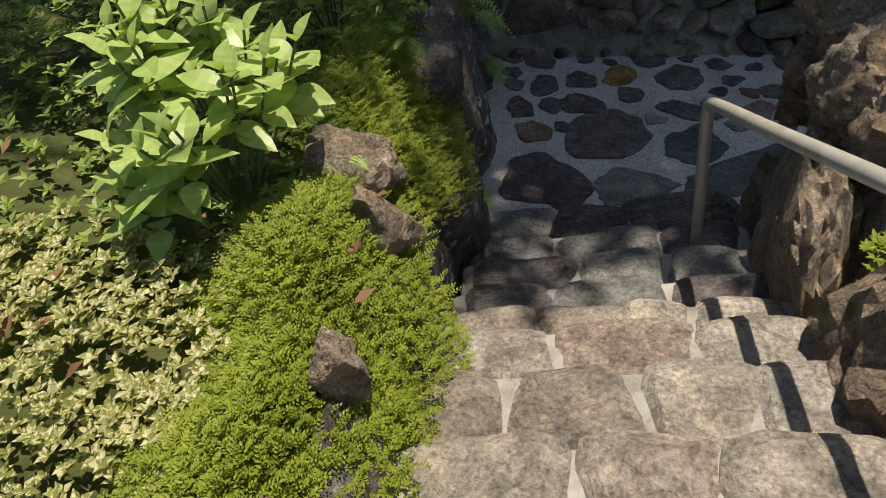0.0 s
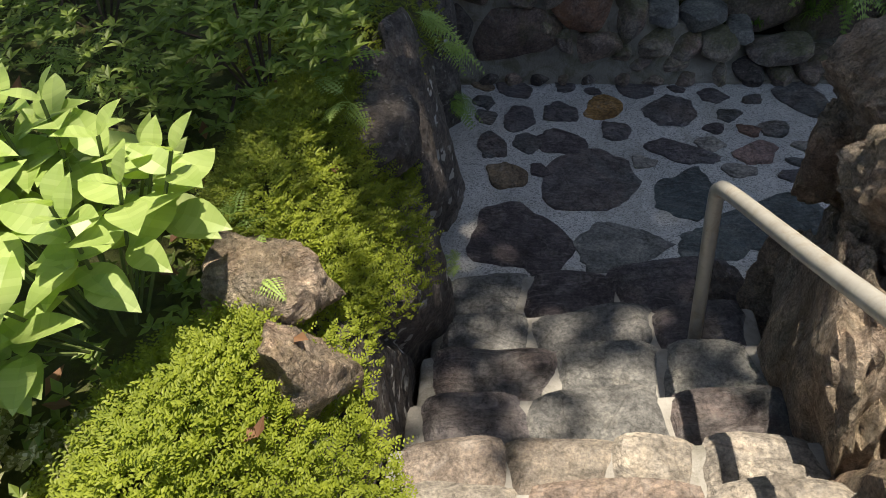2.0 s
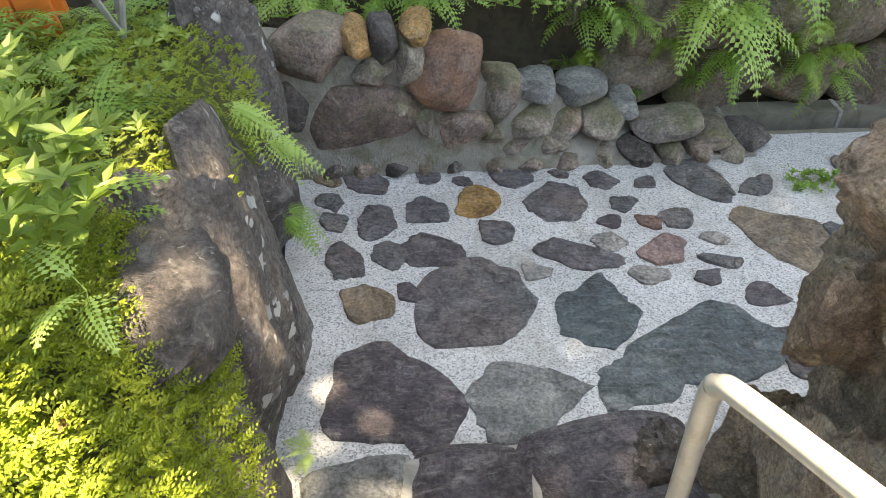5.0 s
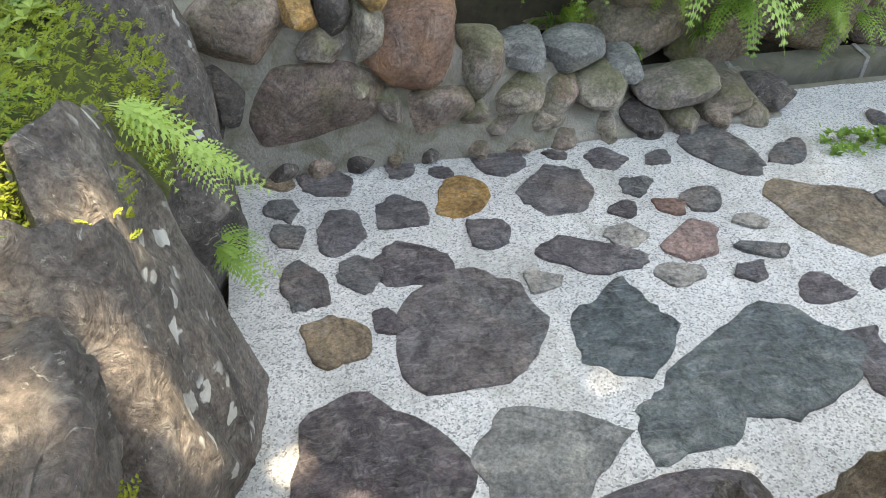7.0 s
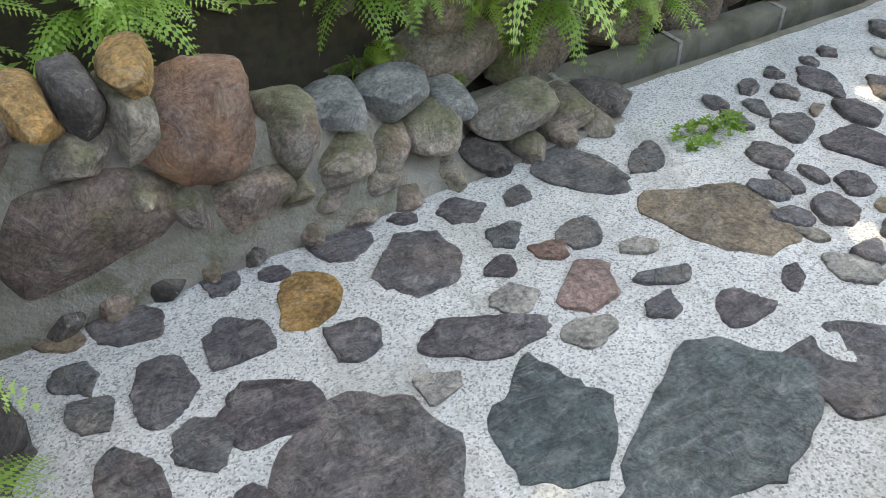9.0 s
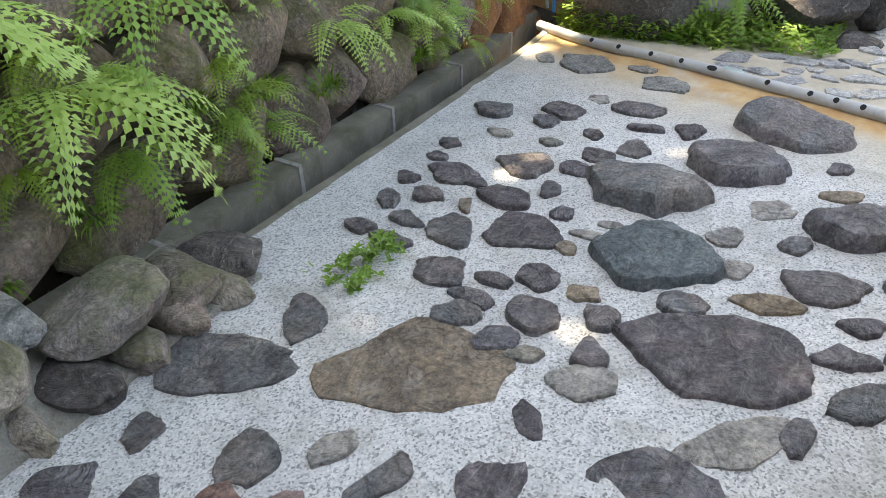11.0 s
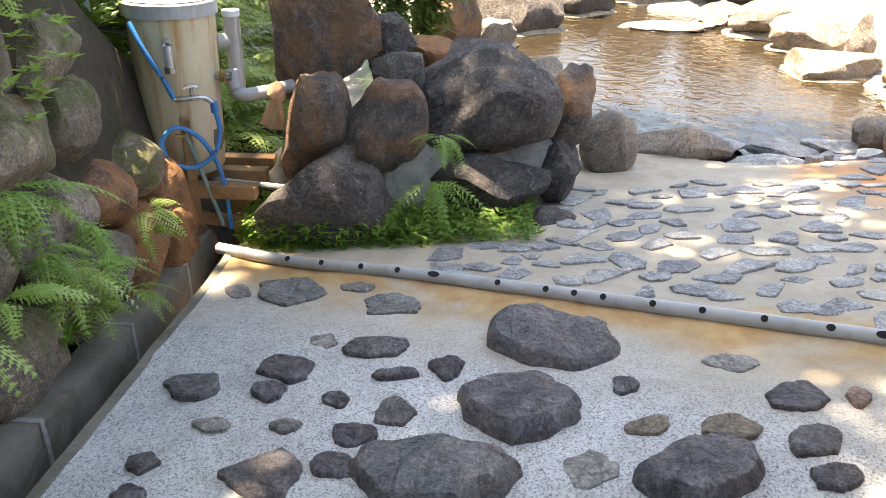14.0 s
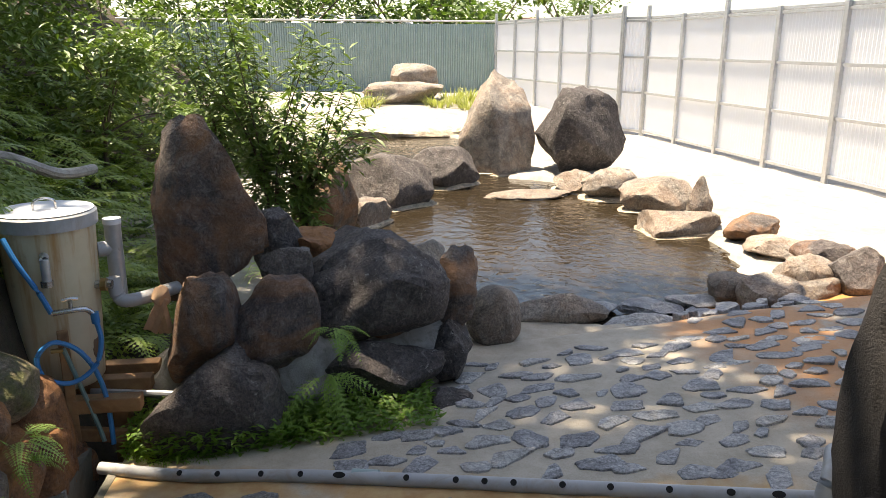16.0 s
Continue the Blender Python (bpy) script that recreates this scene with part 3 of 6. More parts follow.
# ---- steps of laid stone ----
STEPS = [(-2.4, -0.9, 2.12), (-0.9, -0.45, 1.95), (-0.45, 0.05, 1.80), (0.05, 0.42, 1.64), (0.42, 0.76, 1.49), (0.76, 1.08, 1.34), (1.08, 1.38, 1.19), (1.38, 1.62, 1.06), (1.62, 1.82, 0.91), (1.82, 2.07, 0.735), (2.07, 2.34, 0.60), (2.34, 2.60, 0.46), (2.60, 2.90, 0.35)]
stairs = empty("stairs", 1.05, 1.0, 0, "steep garden steps of rough laid stone and mortar", "stairs", kind="structure")
rnd = random.Random(5)
for i, (y0, y1, z) in enumerate(STEPS):
    bm = bmesh.new()
    box(bm, 0.5, 1.72, y0 - 0.1, y1 - 0.012, z - 0.8, z - 0.004, 0.03)
    bmesh.ops.subdivide_edges(bm, edges=bm.edges[:], cuts=4, use_grid_fill=True)
    for v in bm.verts:
        v.co.z += 0.012 * wob(v.co.x, v.co.y, 6, i)
    part("mortar_bed", bm, M['joint'], stairs, m=Matrix.Translation((-1.05, -1.0, 0)))
    n = 3 if i % 2 or i > 8 else 4
    xs = [0.54] + sorted(0.54 + 1.12 * (k + rnd.uniform(-0.2, 0.2)) / n for k in range(1, n)) + [1.68]
    for a, b in zip(xs, xs[1:]):
        yc, hy = (y0 + y1) / 2, (y1 - y0) / 2 + 0.015
        off, skew = rnd.uniform(0, 99), rnd.uniform(-0.22, 0.22)
        bm = bmesh.new()
        box(bm, -(b - a) / 2 - 0.004, (b - a) / 2 + 0.004, -hy, hy, -0.16, 0)
        bmesh.ops.subdivide_edges(bm, edges=bm.edges[:], cuts=7, use_grid_fill=True)
        hx = (b - a) / 2
        for v in bm.verts:
            c = v.co
            u, w = abs(c.x) / hx, abs(c.y) / hy
            c.x += skew * c.y * (0.4 + c.x / hx)
            c.x *= 1 - 0.12 * w ** 4 + 0.07 * noise.noise(Vector((c.y * 7, off, c.z * 3)))
            c.y *= 1 - 0.12 * u ** 3 + 0.10 * noise.noise(Vector((c.x * 6, off + 9, c.z * 3)))
            c.z += 0.022 * noise.noise(Vector((c.x * 5, c.y * 5, off))) + 0.007 * noise.noise(Vector((c.x * 17, c.y * 17, off))) - (0.026 * max(u, w) ** 8 if c.z > -0.05 else 0)
        part("step_stone", bm, M[rnd.choice(('step', 'step', 'step', 'stepred')) if i < 9 else rnd.choice(('grey', 'slate', 'slate'))], stairs, m=pose((a + b) / 2 - 1.05, yc - 1.0, z + 0.016, rnd.uniform(-3, 3), rnd.uniform(-3, 3), rnd.uniform(-6, 6)), sharp=30)


# ---- stone walls ----
def wall_thing(name, label):
    return tagged(empty(name, 0, 0, 0, label, "wall"), kind="structure")


def wall_stone_bm(hx, hy, hz, seed):
    """A stone of a wall: a rounded block with an uneven outline."""
    rnd = random.Random(seed)
    off = Vector((rnd.uniform(-50, 50), rnd.uniform(-50, 50), rnd.uniform(-50, 50)))
    lean = rnd.uniform(-0.12, 0.12)
    flats = [(Vector((rnd.uniform(-1, 1), rnd.uniform(-1, 0.2), rnd.uniform(-1, 1))).normalized(), rnd.uniform(0.72, 0.98)) for _ in range(7)]
    bm = bmesh.new()
    bmesh.ops.create_icosphere(bm, subdivisions=4, radius=1.0)
    for v in bm.verts:
        p = v.co / (abs(v.co.x) ** 3.4 + abs(v.co.y) ** 3.4 + abs(v.co.z) ** 3.4) ** (1 / 3.4)
        p *= 1 + 0.16 * noise.noise(p * 1.1 + off) + 0.07 * noise.noise(p * 2.7 + off) + 0.035 * noise.noise(p * 7 + off)
        for n, d in flats:
            if p.dot(n) > d:
                p -= n * (p.dot(n) - d) * 0.85
        v.co = Vector((p.x * hx * 1.05 + lean * p.z * hz, p.y * hy, p.z * hz))
    return bm


# low wall across the end of the landing: boulders in mortar, its top falling to the floor
low = wall_thing("wall_north", "low boulder and mortar wall falling to floor level")
def low_top(x):
    return max(-0.03, 0.95 - 0.26 * (x - 0.4) - 0.24 * max(0.0, x - 1.05) - 0.16 * max(0.0, x - 1.6))
def batter(x):
    return min(0.16, 0.3 * max(0.0, x - 1.3))
bm = bmesh.new()
rows = []
for i in range(41):
    x = 0.38 + i * 0.06
    t = max(low_top(x) - 0.06, floor_z(x, 4.6) + 0.02) + 0.015 * wob(x, 1, 8, 2)
    y = 4.515 + 0.02 * wob(x, 2, 5, 2) + 0.03 * max(0.0, x - 1.6)
    b = batter(x)
    rows.append([bm.verts.new(p) for p in ((x, y - 0.06 - 0.03 * wob(x, 3, 6, 2), -0.4), (x, y - 0.03, floor_z(x, y) + 0.02), (x, y + b * 0.6, (t + floor_z(x, y)) / 2 + 0.02 * wob(x, 4, 9, 2)), (x, y + 0.03 + b, t), (x, y + 0.20 + b, t), (x, y + 0.24 + b, -0.4))])
for a, b in zip(rows, rows[1:]):
    for k in range(5):
        bm.faces.new((a[k], a[k + 1], b[k + 1], b[k]))
part("mortar", bm, M['mossjoint'], low)
def low_stone(x, z, hx, hz, mat='wall', y=4.58, hy=0.13):
    part("stone", wall_stone_bm(hx, hy, hz, int(x * 997 + z * 331)), M[mat], low, m=pose(x, y, z), sharp=30)
for x, z, hx, hz, mat in ((0.80, 0.43, 0.27, 0.175, 'wallbrown'), (0.66, 0.80, 0.15, 0.13, 'wallbrown'), (0.86, 0.83, 0.05, 0.07, 'ochre'), (0.92, 0.69, 0.08, 0.06, 'wall'),
                          (0.98, 0.80, 0.05, 0.09, 'dark'), (1.075, 0.70, 0.055, 0.11, 'wall'), (1.22, 0.61, 0.15, 0.145, 'wallred'), (1.02, 0.53, 0.045, 0.05, 'wall'),
                          (1.28, 0.34, 0.135, 0.10, 'wallbrown'), (1.49, 0.47, 0.075, 0.115, 'wall'), (1.66, 0.41, 0.085, 0.05, 'grey'), (1.90, 0.33, 0.11, 0.058, 'grey'),
                          (1.62, 0.29, 0.09, 0.065, 'wall'), (1.80, 0.21, 0.09, 0.055, 'wall'), (2.00, 0.19, 0.10, 0.06, 'wall'), (2.12, 0.22, 0.06, 0.04, 'grey'), (2.33, 0.11, 0.14, 0.05, 'wall'),
                          (2.55, 0.03, 0.11, 0.04, 'wall'), (2.76, -0.02, 0.10, 0.04, 'dark'), (1.53, 0.20, 0.09, 0.05, 'wall'), (0.56, 0.56, 0.06, 0.13, 'dark'), (1.10, 0.40, 0.05, 0.09, 'wall'),
                          (1.43, 0.27, 0.05, 0.07, 'wall'), (1.12, 0.84, 0.06, 0.04, 'ochre'), (1.72, 0.16, 0.08, 0.04, 'wall'), (0.47, 0.45, 0.07, 0.3, 'dark')):
    low_stone(x, z, hx * 1.15, hz * 1.15, mat, 4.59 + batter(x) * (0.95 if mat == 'grey' else 0.4))

foot = random.Random(12)
x = 0.66
while x < 2.7:
    low_stone(x, floor_z(x, 4.5) + 0.025, foot.uniform(0.045, 0.085), foot.uniform(0.035, 0.06), foot.choice(('wall', 'wallbrown', 'dark')), 4.57 + batter(x) * 0.1)
    x += foot.uniform(0.12, 0.2)

# big upright rocks holding the bank beside the steps and the landing
west = wall_thing("wall_west", "tall dark boulders holding the planted bank")
def west_rock(y, z, hy, hz, mat='west', x=0.36, hx=0.2, tz=0):
    boulder("stone", x, y, z, hx, hy, hz, mat, "", parent=west, turn=(0, 0, tz), cuts=9, rough=0.11, sub=5, soft=1.0, block=0.6)
west_rock(3.05, 0.72, 0.27, 0.62)
west_rock(2.50, 0.76, 0.32, 0.56)
west_rock(3.55, 0.62, 0.34, 0.64, x=0.33)
west_rock(4.15, 0.55, 0.38, 0.62, x=0.32)
west_rock(1.95, 0.92, 0.30, 0.45)
west_rock(1.95, 1.47, 0.15, 0.15, 'lava', 0.32, 0.14)
west_rock(1.70, 1.44, 0.11, 0.17, 'lava', 0.42, 0.10)
west_rock(1.40, 0.92, 0.32, 0.46)
west_rock(0.85, 1.02, 0.30, 0.50)
west_rock(1.10, 1.60, 0.06, 0.13, 'lava', 0.47, 0.055)
west_rock(0.66, 1.64, 0.07, 0.16, 'lava', 0.44, 0.07)
west_rock(0.25, 1.05, 0.32, 0.55)
west_rock(-0.4, 1.15, 0.38, 0.55)
west_rock(-1.2, 1.25, 0.48, 0.55)
west_rock(2.72, 1.27, 0.20, 0.10, 'dark', 0.42, 0.13)

# lava rocks on the other side, higher than the rail
east = wall_thing("wall_east", "rugged brown lava rock wall beside the steps")
def east_rock(y, z, hy, hz, x=1.98, hx=0.36, mat='lava', tz=0):
    boulder("stone", x + 0.02 + 0.16 * max(0.0, 2.0 - y), y, z - (0.12 if y < 1.8 else 0), hx, hy, hz, mat, "", parent=east, turn=(0, 0, tz), cuts=9, rough=0.2, sub=5 if y > 0.5 else 4, block=0.6, soft=0.9)
east_rock(2.10, 0.72, 0.42, 0.44, 1.77, 0.16, tz=-6)
east_rock(2.00, 0.86, 0.12, 0.30, 1.86, 0.10)
east_rock(2.64, 1.10, 0.12, 0.18, 1.88, 0.11)
east_rock(2.56, 1.36, 0.22, 0.22, 2.04, 0.26)
east_rock(2.30, 1.28, 0.22, 0.22, 2.06, 0.24)
east_rock(2.42, 0.82, 0.26, 0.42, 1.98, 0.20)
east_rock(2.66, 0.42, 0.13, 0.30, 1.86, 0.18, 'lava')
east_rock(2.76, 0.20, 0.14, 0.20, 1.66, 0.14, 'dark')
east_rock(1.88, 0.95, 0.34, 0.52, 2.06, 0.32)
east_rock(2.02, 1.44, 0.24, 0.24, 2.16, 0.28)
east_rock(1.40, 1.15, 0.40, 0.60, 2.02, 0.42)
east_rock(0.85, 1.40, 0.40, 0.60, 2.04, 0.42)
east_rock(0.2, 1.65, 0.45, 0.62, 2.06, 0.42)
east_rock(-0.6, 1.85, 0.5, 0.6, 2.08, 0.45)
east_rock(-1.5, 2.05, 0.55, 0.6, 2.08, 0.45)
east_rock(1.6, 1.75, 0.40, 0.3, 2.35, 0.35)
east_rock(2.0, 0.4, 0.3, 0.5, 2.6, 0.3, 'dark')
east_rock(1.8, 0.3, 0.3, 0.5, 3.0, 0.3, 'dark')
east_rock(1.75, 0.25, 0.3, 0.5, 3.5, 0.35, 'dark')

# retaining wall of boulders behind the gutter
def setback(x):
    return 0.22 * min(1.0, max(0.0, (2.35 - x) / 0.5))
retain = wall_thing("wall_retaining", "mossy boulder retaining wall overgrown with ferns")
bm = bmesh.new()
rows = []
for i in range(54):
    x = -1.2 + i * 0.125
    rows.append([bm.verts.new((x, 5.04 + setback(x) + 0.30 * k / 4 + 0.03 * wob(x, k, 4, 5), -0.6 + 1.75 * k / 4 + 0.05 * wob(x, k, 3, 6))) for k in range(5)])
for a, b in zip(rows, rows[1:]):
    for k in range(4):
        bm.faces.new((a[k], a[k + 1], b[k + 1], b[k]))
part("mortar", bm, M['concrete'], retain)
rnd = random.Random(21)
for r in range(4):
    x = -1.0 + 0.15 * r
    while x < (5.62 if r < 2 else 5.45 - 0.12 * r):
        hx = rnd.uniform(0.14, 0.25)
        hz = rnd.uniform(0.14, 0.175)
        x += hx
        z = edge(min(max(x, 0), 5.7)) + 0.16 + r * 0.31 + rnd.uniform(-0.03, 0.03)
        mat = 'orange' if x > 5.25 and rnd.random() < 0.75 else ('wallbrown' if rnd.random() < 0.35 else 'retain')
        part("stone", wall_stone_bm(hx * 1.12, 0.16, hz * 1.1, rnd.randint(0, 99999)), M[mat], retain, sharp=30,
             m=pose(x, 5.10 + setback(x) + 0.06 * r + rnd.uniform(-0.03, 0.03), z, rnd.uniform(-10, 10), rnd.uniform(-18, 18), rnd.uniform(-10, 10)))
        x += hx * 0.97

# ---- washing floor: stones set in mortar ----
floor_ob = bpy.data.objects["floor"]
stone_rnd = random.Random(77)


def floor_stone(x, y, a, b, turn, h, kind, sharpness=0.76):
    """A stone set in the mortar: half length a, half width b, its top h above the mortar."""
    rnd = stone_rnd
    n = 36
    cuts = []
    for k in range(rnd.choice((5, 5, 6, 7))):
        cuts.append((rnd.uniform(0, 2 * math.pi), rnd.uniform(sharpness, 0.98)))
    off = rnd.uniform(0, 99)
    ring = []
    for k in range(n):
        t = 2 * math.pi * k / n
        r = 1.16
        for c, d in cuts:
            q = math.cos(t - c)
            if q > 0.05:
                r = min(r, d / q)
        r *= 1 + 0.11 * noise.noise(Vector((math.cos(t) * 1.6, math.sin(t) * 1.6, off))) + 0.09 * noise.noise(Vector((math.cos(t) * 4, math.sin(t) * 4, off))) + 0.05 * noise.noise(Vector((math.cos(t) * 10, math.sin(t) * 10, off)))
        ring.append((r * a * math.cos(t), r * b * math.sin(t)))
    bm = bmesh.new()
    tilt = rnd.uniform(-0.3, 0.3), rnd.uniform(-0.3, 0.3)
    loops = []
    edge_in = min(0.16, 0.008 / max(b, 0.02) + 0.02 + h * 0.4)
    rim = [(1.06, -0.05), (1.0, h * 0.3), (0.94, h * 0.72), (0.85, h), (0.6, h * 1.08), (0.3, h * 1.12)] if h > 0.05 else [(1.06, -0.05), (1.0, h * 0.45), (1.0 - edge_in * 0.45, h * 0.88), (1.0 - edge_in * 1.5 - h, h), (0.68, h * 1.03), (0.36, h * 1.08)]
    for s, z in rim:
        lp = []
        for px, py in ring:
            w = h * (tilt[0] * px / a + tilt[1] * py / b) if z > 0 else 0
            w += 0.004 * noise.noise(Vector((px * s * 22, py * s * 22, off))) + (h * 0.35 * noise.noise(Vector((px * s * 7, py * s * 7, off))) if z > 0 else 0)
            lp.append(bm.verts.new((px * s, py * s, z + w)))
        loops.append(lp)
    for u, w in zip(loops, loops[1:]):
        for k in range(n):
            bm.faces.new((u[k], u[(k + 1) % n], w[(k + 1) % n], w[k]))
    bm.faces.new(loops[-1])
    m = Matrix.Translation((x, y, floor_z(x, y) + 0.004)) @ Euler((-0.088, 0.12, 0)).to_matrix().to_4x4() @ pose(0, 0, 0, 0, 0, turn)
    return part("set_stone", bm, M[kind], floor_ob, m=m, sharp=24)


floor_stone(4.49, 4.16, 0.120, 0.093, 35, 0.014, 'slate')
floor_stone(4.33, 4.20, 0.069, 0.053, 65, 0.014, 'slate')
floor_stone(4.39, 4.48, 0.118, 0.072, 78, 0.014, 'slate')
floor_stone(5.20, 4.30, 0.176, 0.132, 33, 0.01, 'grey')
floor_stone(5.01, 3.83, 0.142, 0.116, 74, 0.01, 'grey')
floor_stone(5.22, 4.02, 0.072, 0.056, 74, 0.006, 'flush')
floor_stone(5.22, 4.56, 0.089, 0.054, 26, 0.006, 'flush')
floor_stone(4.64, 3.86, 0.133, 0.072, 87, 0.014, 'slate')
floor_stone(4.42, 3.78, 0.079, 0.037, 88, 0.014, 'slate')
floor_stone(4.45, 3.59, 0.076, 0.062, 9, 0.014, 'slate')
floor_stone(4.70, 4.07, 0.066, 0.053, 32, 0.006, 'flush')
floor_stone(4.61, 3.22, 0.222, 0.203, 107, 0.055, 'slate')
floor_stone(4.21, 3.37, 0.192, 0.184, 106, 0.055, 'slate')
floor_stone(3.84, 2.86, 0.176, 0.120, 103, 0.055, 'slate')
floor_stone(4.07, 2.97, 0.069, 0.053, 105, 0.01, 'tan')
floor_stone(4.05, 2.74, 0.096, 0.056, 98, 0.01, 'tan')
floor_stone(4.21, 2.50, 0.107, 0.079, 127, 0.014, 'slate')
floor_stone(3.97, 2.52, 0.088, 0.064, 126, 0.014, 'slate')
floor_stone(3.81, 2.55, 0.074, 0.052, 119, 0.014, 'slate')
floor_stone(4.20, 2.31, 0.059, 0.035, 148, 0.01, 'red')
floor_stone(4.43, 2.61, 0.097, 0.056, 97, 0.006, 'flush')
floor_stone(4.30, 3.00, 0.054, 0.047, 119, 0.014, 'slate')
floor_stone(4.75, 3.05, 0.071, 0.064, 148, 0.006, 'flush')
floor_stone(3.68, 2.42, 0.067, 0.045, 127, 0.014, 'slate')
floor_stone(3.58, 2.55, 0.068, 0.047, 124, 0.014, 'slate')
floor_stone(3.87, 3.17, 0.085, 0.075, 149, 0.006, 'flush')
floor_stone(3.66, 3.07, 0.058, 0.049, 141, 0.014, 'slate')
floor_stone(3.64, 3.28, 0.070, 0.058, 167, 0.006, 'flush')
floor_stone(3.45, 2.97, 0.132, 0.089, 103, 0.014, 'slate')
floor_stone(3.54, 2.75, 0.070, 0.051, 119, 0.014, 'slate')
floor_stone(3.40, 2.69, 0.084, 0.058, 140, 0.014, 'slate')
floor_stone(3.83, 3.64, 0.226, 0.170, 86, 0.055, 'slate')
floor_stone(3.39, 3.48, 0.192, 0.157, 92, 0.04, 'blue')
floor_stone(3.87, 4.10, 0.128, 0.102, 52, 0.014, 'slate')
floor_stone(3.92, 3.90, 0.067, 0.058, 50, 0.014, 'slate')
floor_stone(4.06, 3.87, 0.070, 0.061, 53, 0.014, 'slate')
floor_stone(4.17, 3.75, 0.079, 0.069, 26, 0.014, 'slate')
floor_stone(4.12, 4.09, 0.049, 0.038, 68, 0.01, 'tan')
floor_stone(4.26, 3.95, 0.047, 0.040, 46, 0.014, 'slate')
floor_stone(3.67, 4.31, 0.131, 0.086, 75, 0.014, 'slate')
floor_stone(3.59, 4.07, 0.108, 0.086, 52, 0.014, 'slate')
floor_stone(3.70, 3.93, 0.055, 0.041, 25, 0.014, 'slate')
floor_stone(3.55, 3.82, 0.042, 0.037, 59, 0.014, 'slate')
floor_stone(3.37, 3.89, 0.137, 0.105, 75, 0.014, 'slate')
floor_stone(3.45, 3.70, 0.048, 0.029, 88, 0.006, 'flush')
floor_stone(3.58, 3.53, 0.043, 0.033, 90, 0.014, 'slate')
floor_stone(3.54, 3.64, 0.050, 0.022, 91, 0.006, 'flush')
floor_stone(3.49, 4.33, 0.068, 0.048, 61, 0.014, 'slate')
floor_stone(3.39, 4.44, 0.074, 0.038, 33, 0.014, 'slate')
floor_stone(3.58, 4.47, 0.060, 0.040, 51, 0.014, 'slate')
floor_stone(3.81, 4.46, 0.056, 0.039, 55, 0.014, 'slate')
floor_stone(3.95, 4.48, 0.060, 0.042, 51, 0.014, 'slate')
floor_stone(4.14, 4.33, 0.065, 0.036, 83, 0.006, 'flush')
floor_stone(3.29, 4.31, 0.075, 0.046, 77, 0.014, 'slate')
floor_stone(3.28, 4.13, 0.110, 0.083, 51, 0.014, 'slate')
floor_stone(3.34, 3.72, 0.039, 0.035, 47, 0.01, 'tan')
floor_stone(3.47, 4.16, 0.052, 0.025, 23, 0.01, 'tan')
floor_stone(3.18, 4.42, 0.062, 0.034, 80, 0.014, 'slate')
floor_stone(3.13, 4.27, 0.085, 0.045, 83, 0.014, 'slate')
floor_stone(3.05, 4.04, 0.100, 0.071, 74, 0.014, 'slate')
floor_stone(3.07, 3.86, 0.063, 0.029, 89, 0.014, 'slate')
floor_stone(3.14, 3.75, 0.069, 0.059, 65, 0.014, 'slate')
floor_stone(3.12, 3.58, 0.051, 0.044, 85, 0.01, 'tan')
floor_stone(3.03, 3.51, 0.050, 0.049, 16, 0.014, 'slate')
floor_stone(3.19, 3.31, 0.071, 0.066, 128, 0.014, 'slate')
floor_stone(3.28, 3.12, 0.101, 0.050, 95, 0.01, 'brown')
floor_stone(3.45, 3.22, 0.054, 0.045, 158, 0.006, 'flush')
floor_stone(3.28, 2.87, 0.058, 0.042, 113, 0.014, 'slate')
floor_stone(3.20, 2.75, 0.079, 0.046, 151, 0.014, 'slate')
floor_stone(3.12, 2.90, 0.078, 0.051, 106, 0.014, 'slate')
floor_stone(3.01, 3.20, 0.257, 0.163, 98, 0.014, 'slate')
floor_stone(2.97, 2.84, 0.092, 0.063, 117, 0.014, 'slate')
floor_stone(2.96, 3.68, 0.099, 0.076, 84, 0.014, 'slate')
floor_stone(2.96, 3.88, 0.070, 0.041, 86, 0.014, 'slate')
floor_stone(3.87, 3.42, 0.028, 0.026, 96, 0.014, 'slate')
floor_stone(0.62, 4.49, 0.091, 0.066, 140, 0.007, 'brown')
floor_stone(0.83, 4.42, 0.117, 0.095, 131, 0.007, 'slate')
floor_stone(1.10, 4.47, 0.072, 0.060, 96, 0.007, 'slate')
floor_stone(1.26, 4.41, 0.050, 0.042, 150, 0.007, 'slate')
floor_stone(1.30, 4.23, 0.115, 0.100, 82, 0.007, 'ochre')
floor_stone(1.49, 4.43, 0.107, 0.098, 75, 0.007, 'slate')
floor_stone(1.64, 4.19, 0.153, 0.137, 56, 0.007, 'slate')
floor_stone(1.73, 4.43, 0.058, 0.037, 162, 0.007, 'slate')
floor_stone(1.92, 4.35, 0.088, 0.080, 19, 0.007, 'slate')
floor_stone(2.13, 4.33, 0.061, 0.051, 6, 0.007, 'slate')
floor_stone(1.97, 4.17, 0.074, 0.059, 46, 0.007, 'slate')
floor_stone(2.17, 4.05, 0.090, 0.073, 26, 0.007, 'slate')
floor_stone(2.04, 4.03, 0.069, 0.044, 167, 0.007, 'red')
floor_stone(1.87, 4.05, 0.057, 0.048, 38, 0.007, 'slate')
floor_stone(2.29, 3.89, 0.074, 0.038, 166, 0.004, 'flush')
floor_stone(2.66, 4.26, 0.119, 0.068, 45, 0.007, 'slate')
floor_stone(1.07, 4.19, 0.123, 0.104, 141, 0.007, 'slate')
floor_stone(1.34, 4.01, 0.088, 0.077, 74, 0.007, 'slate')
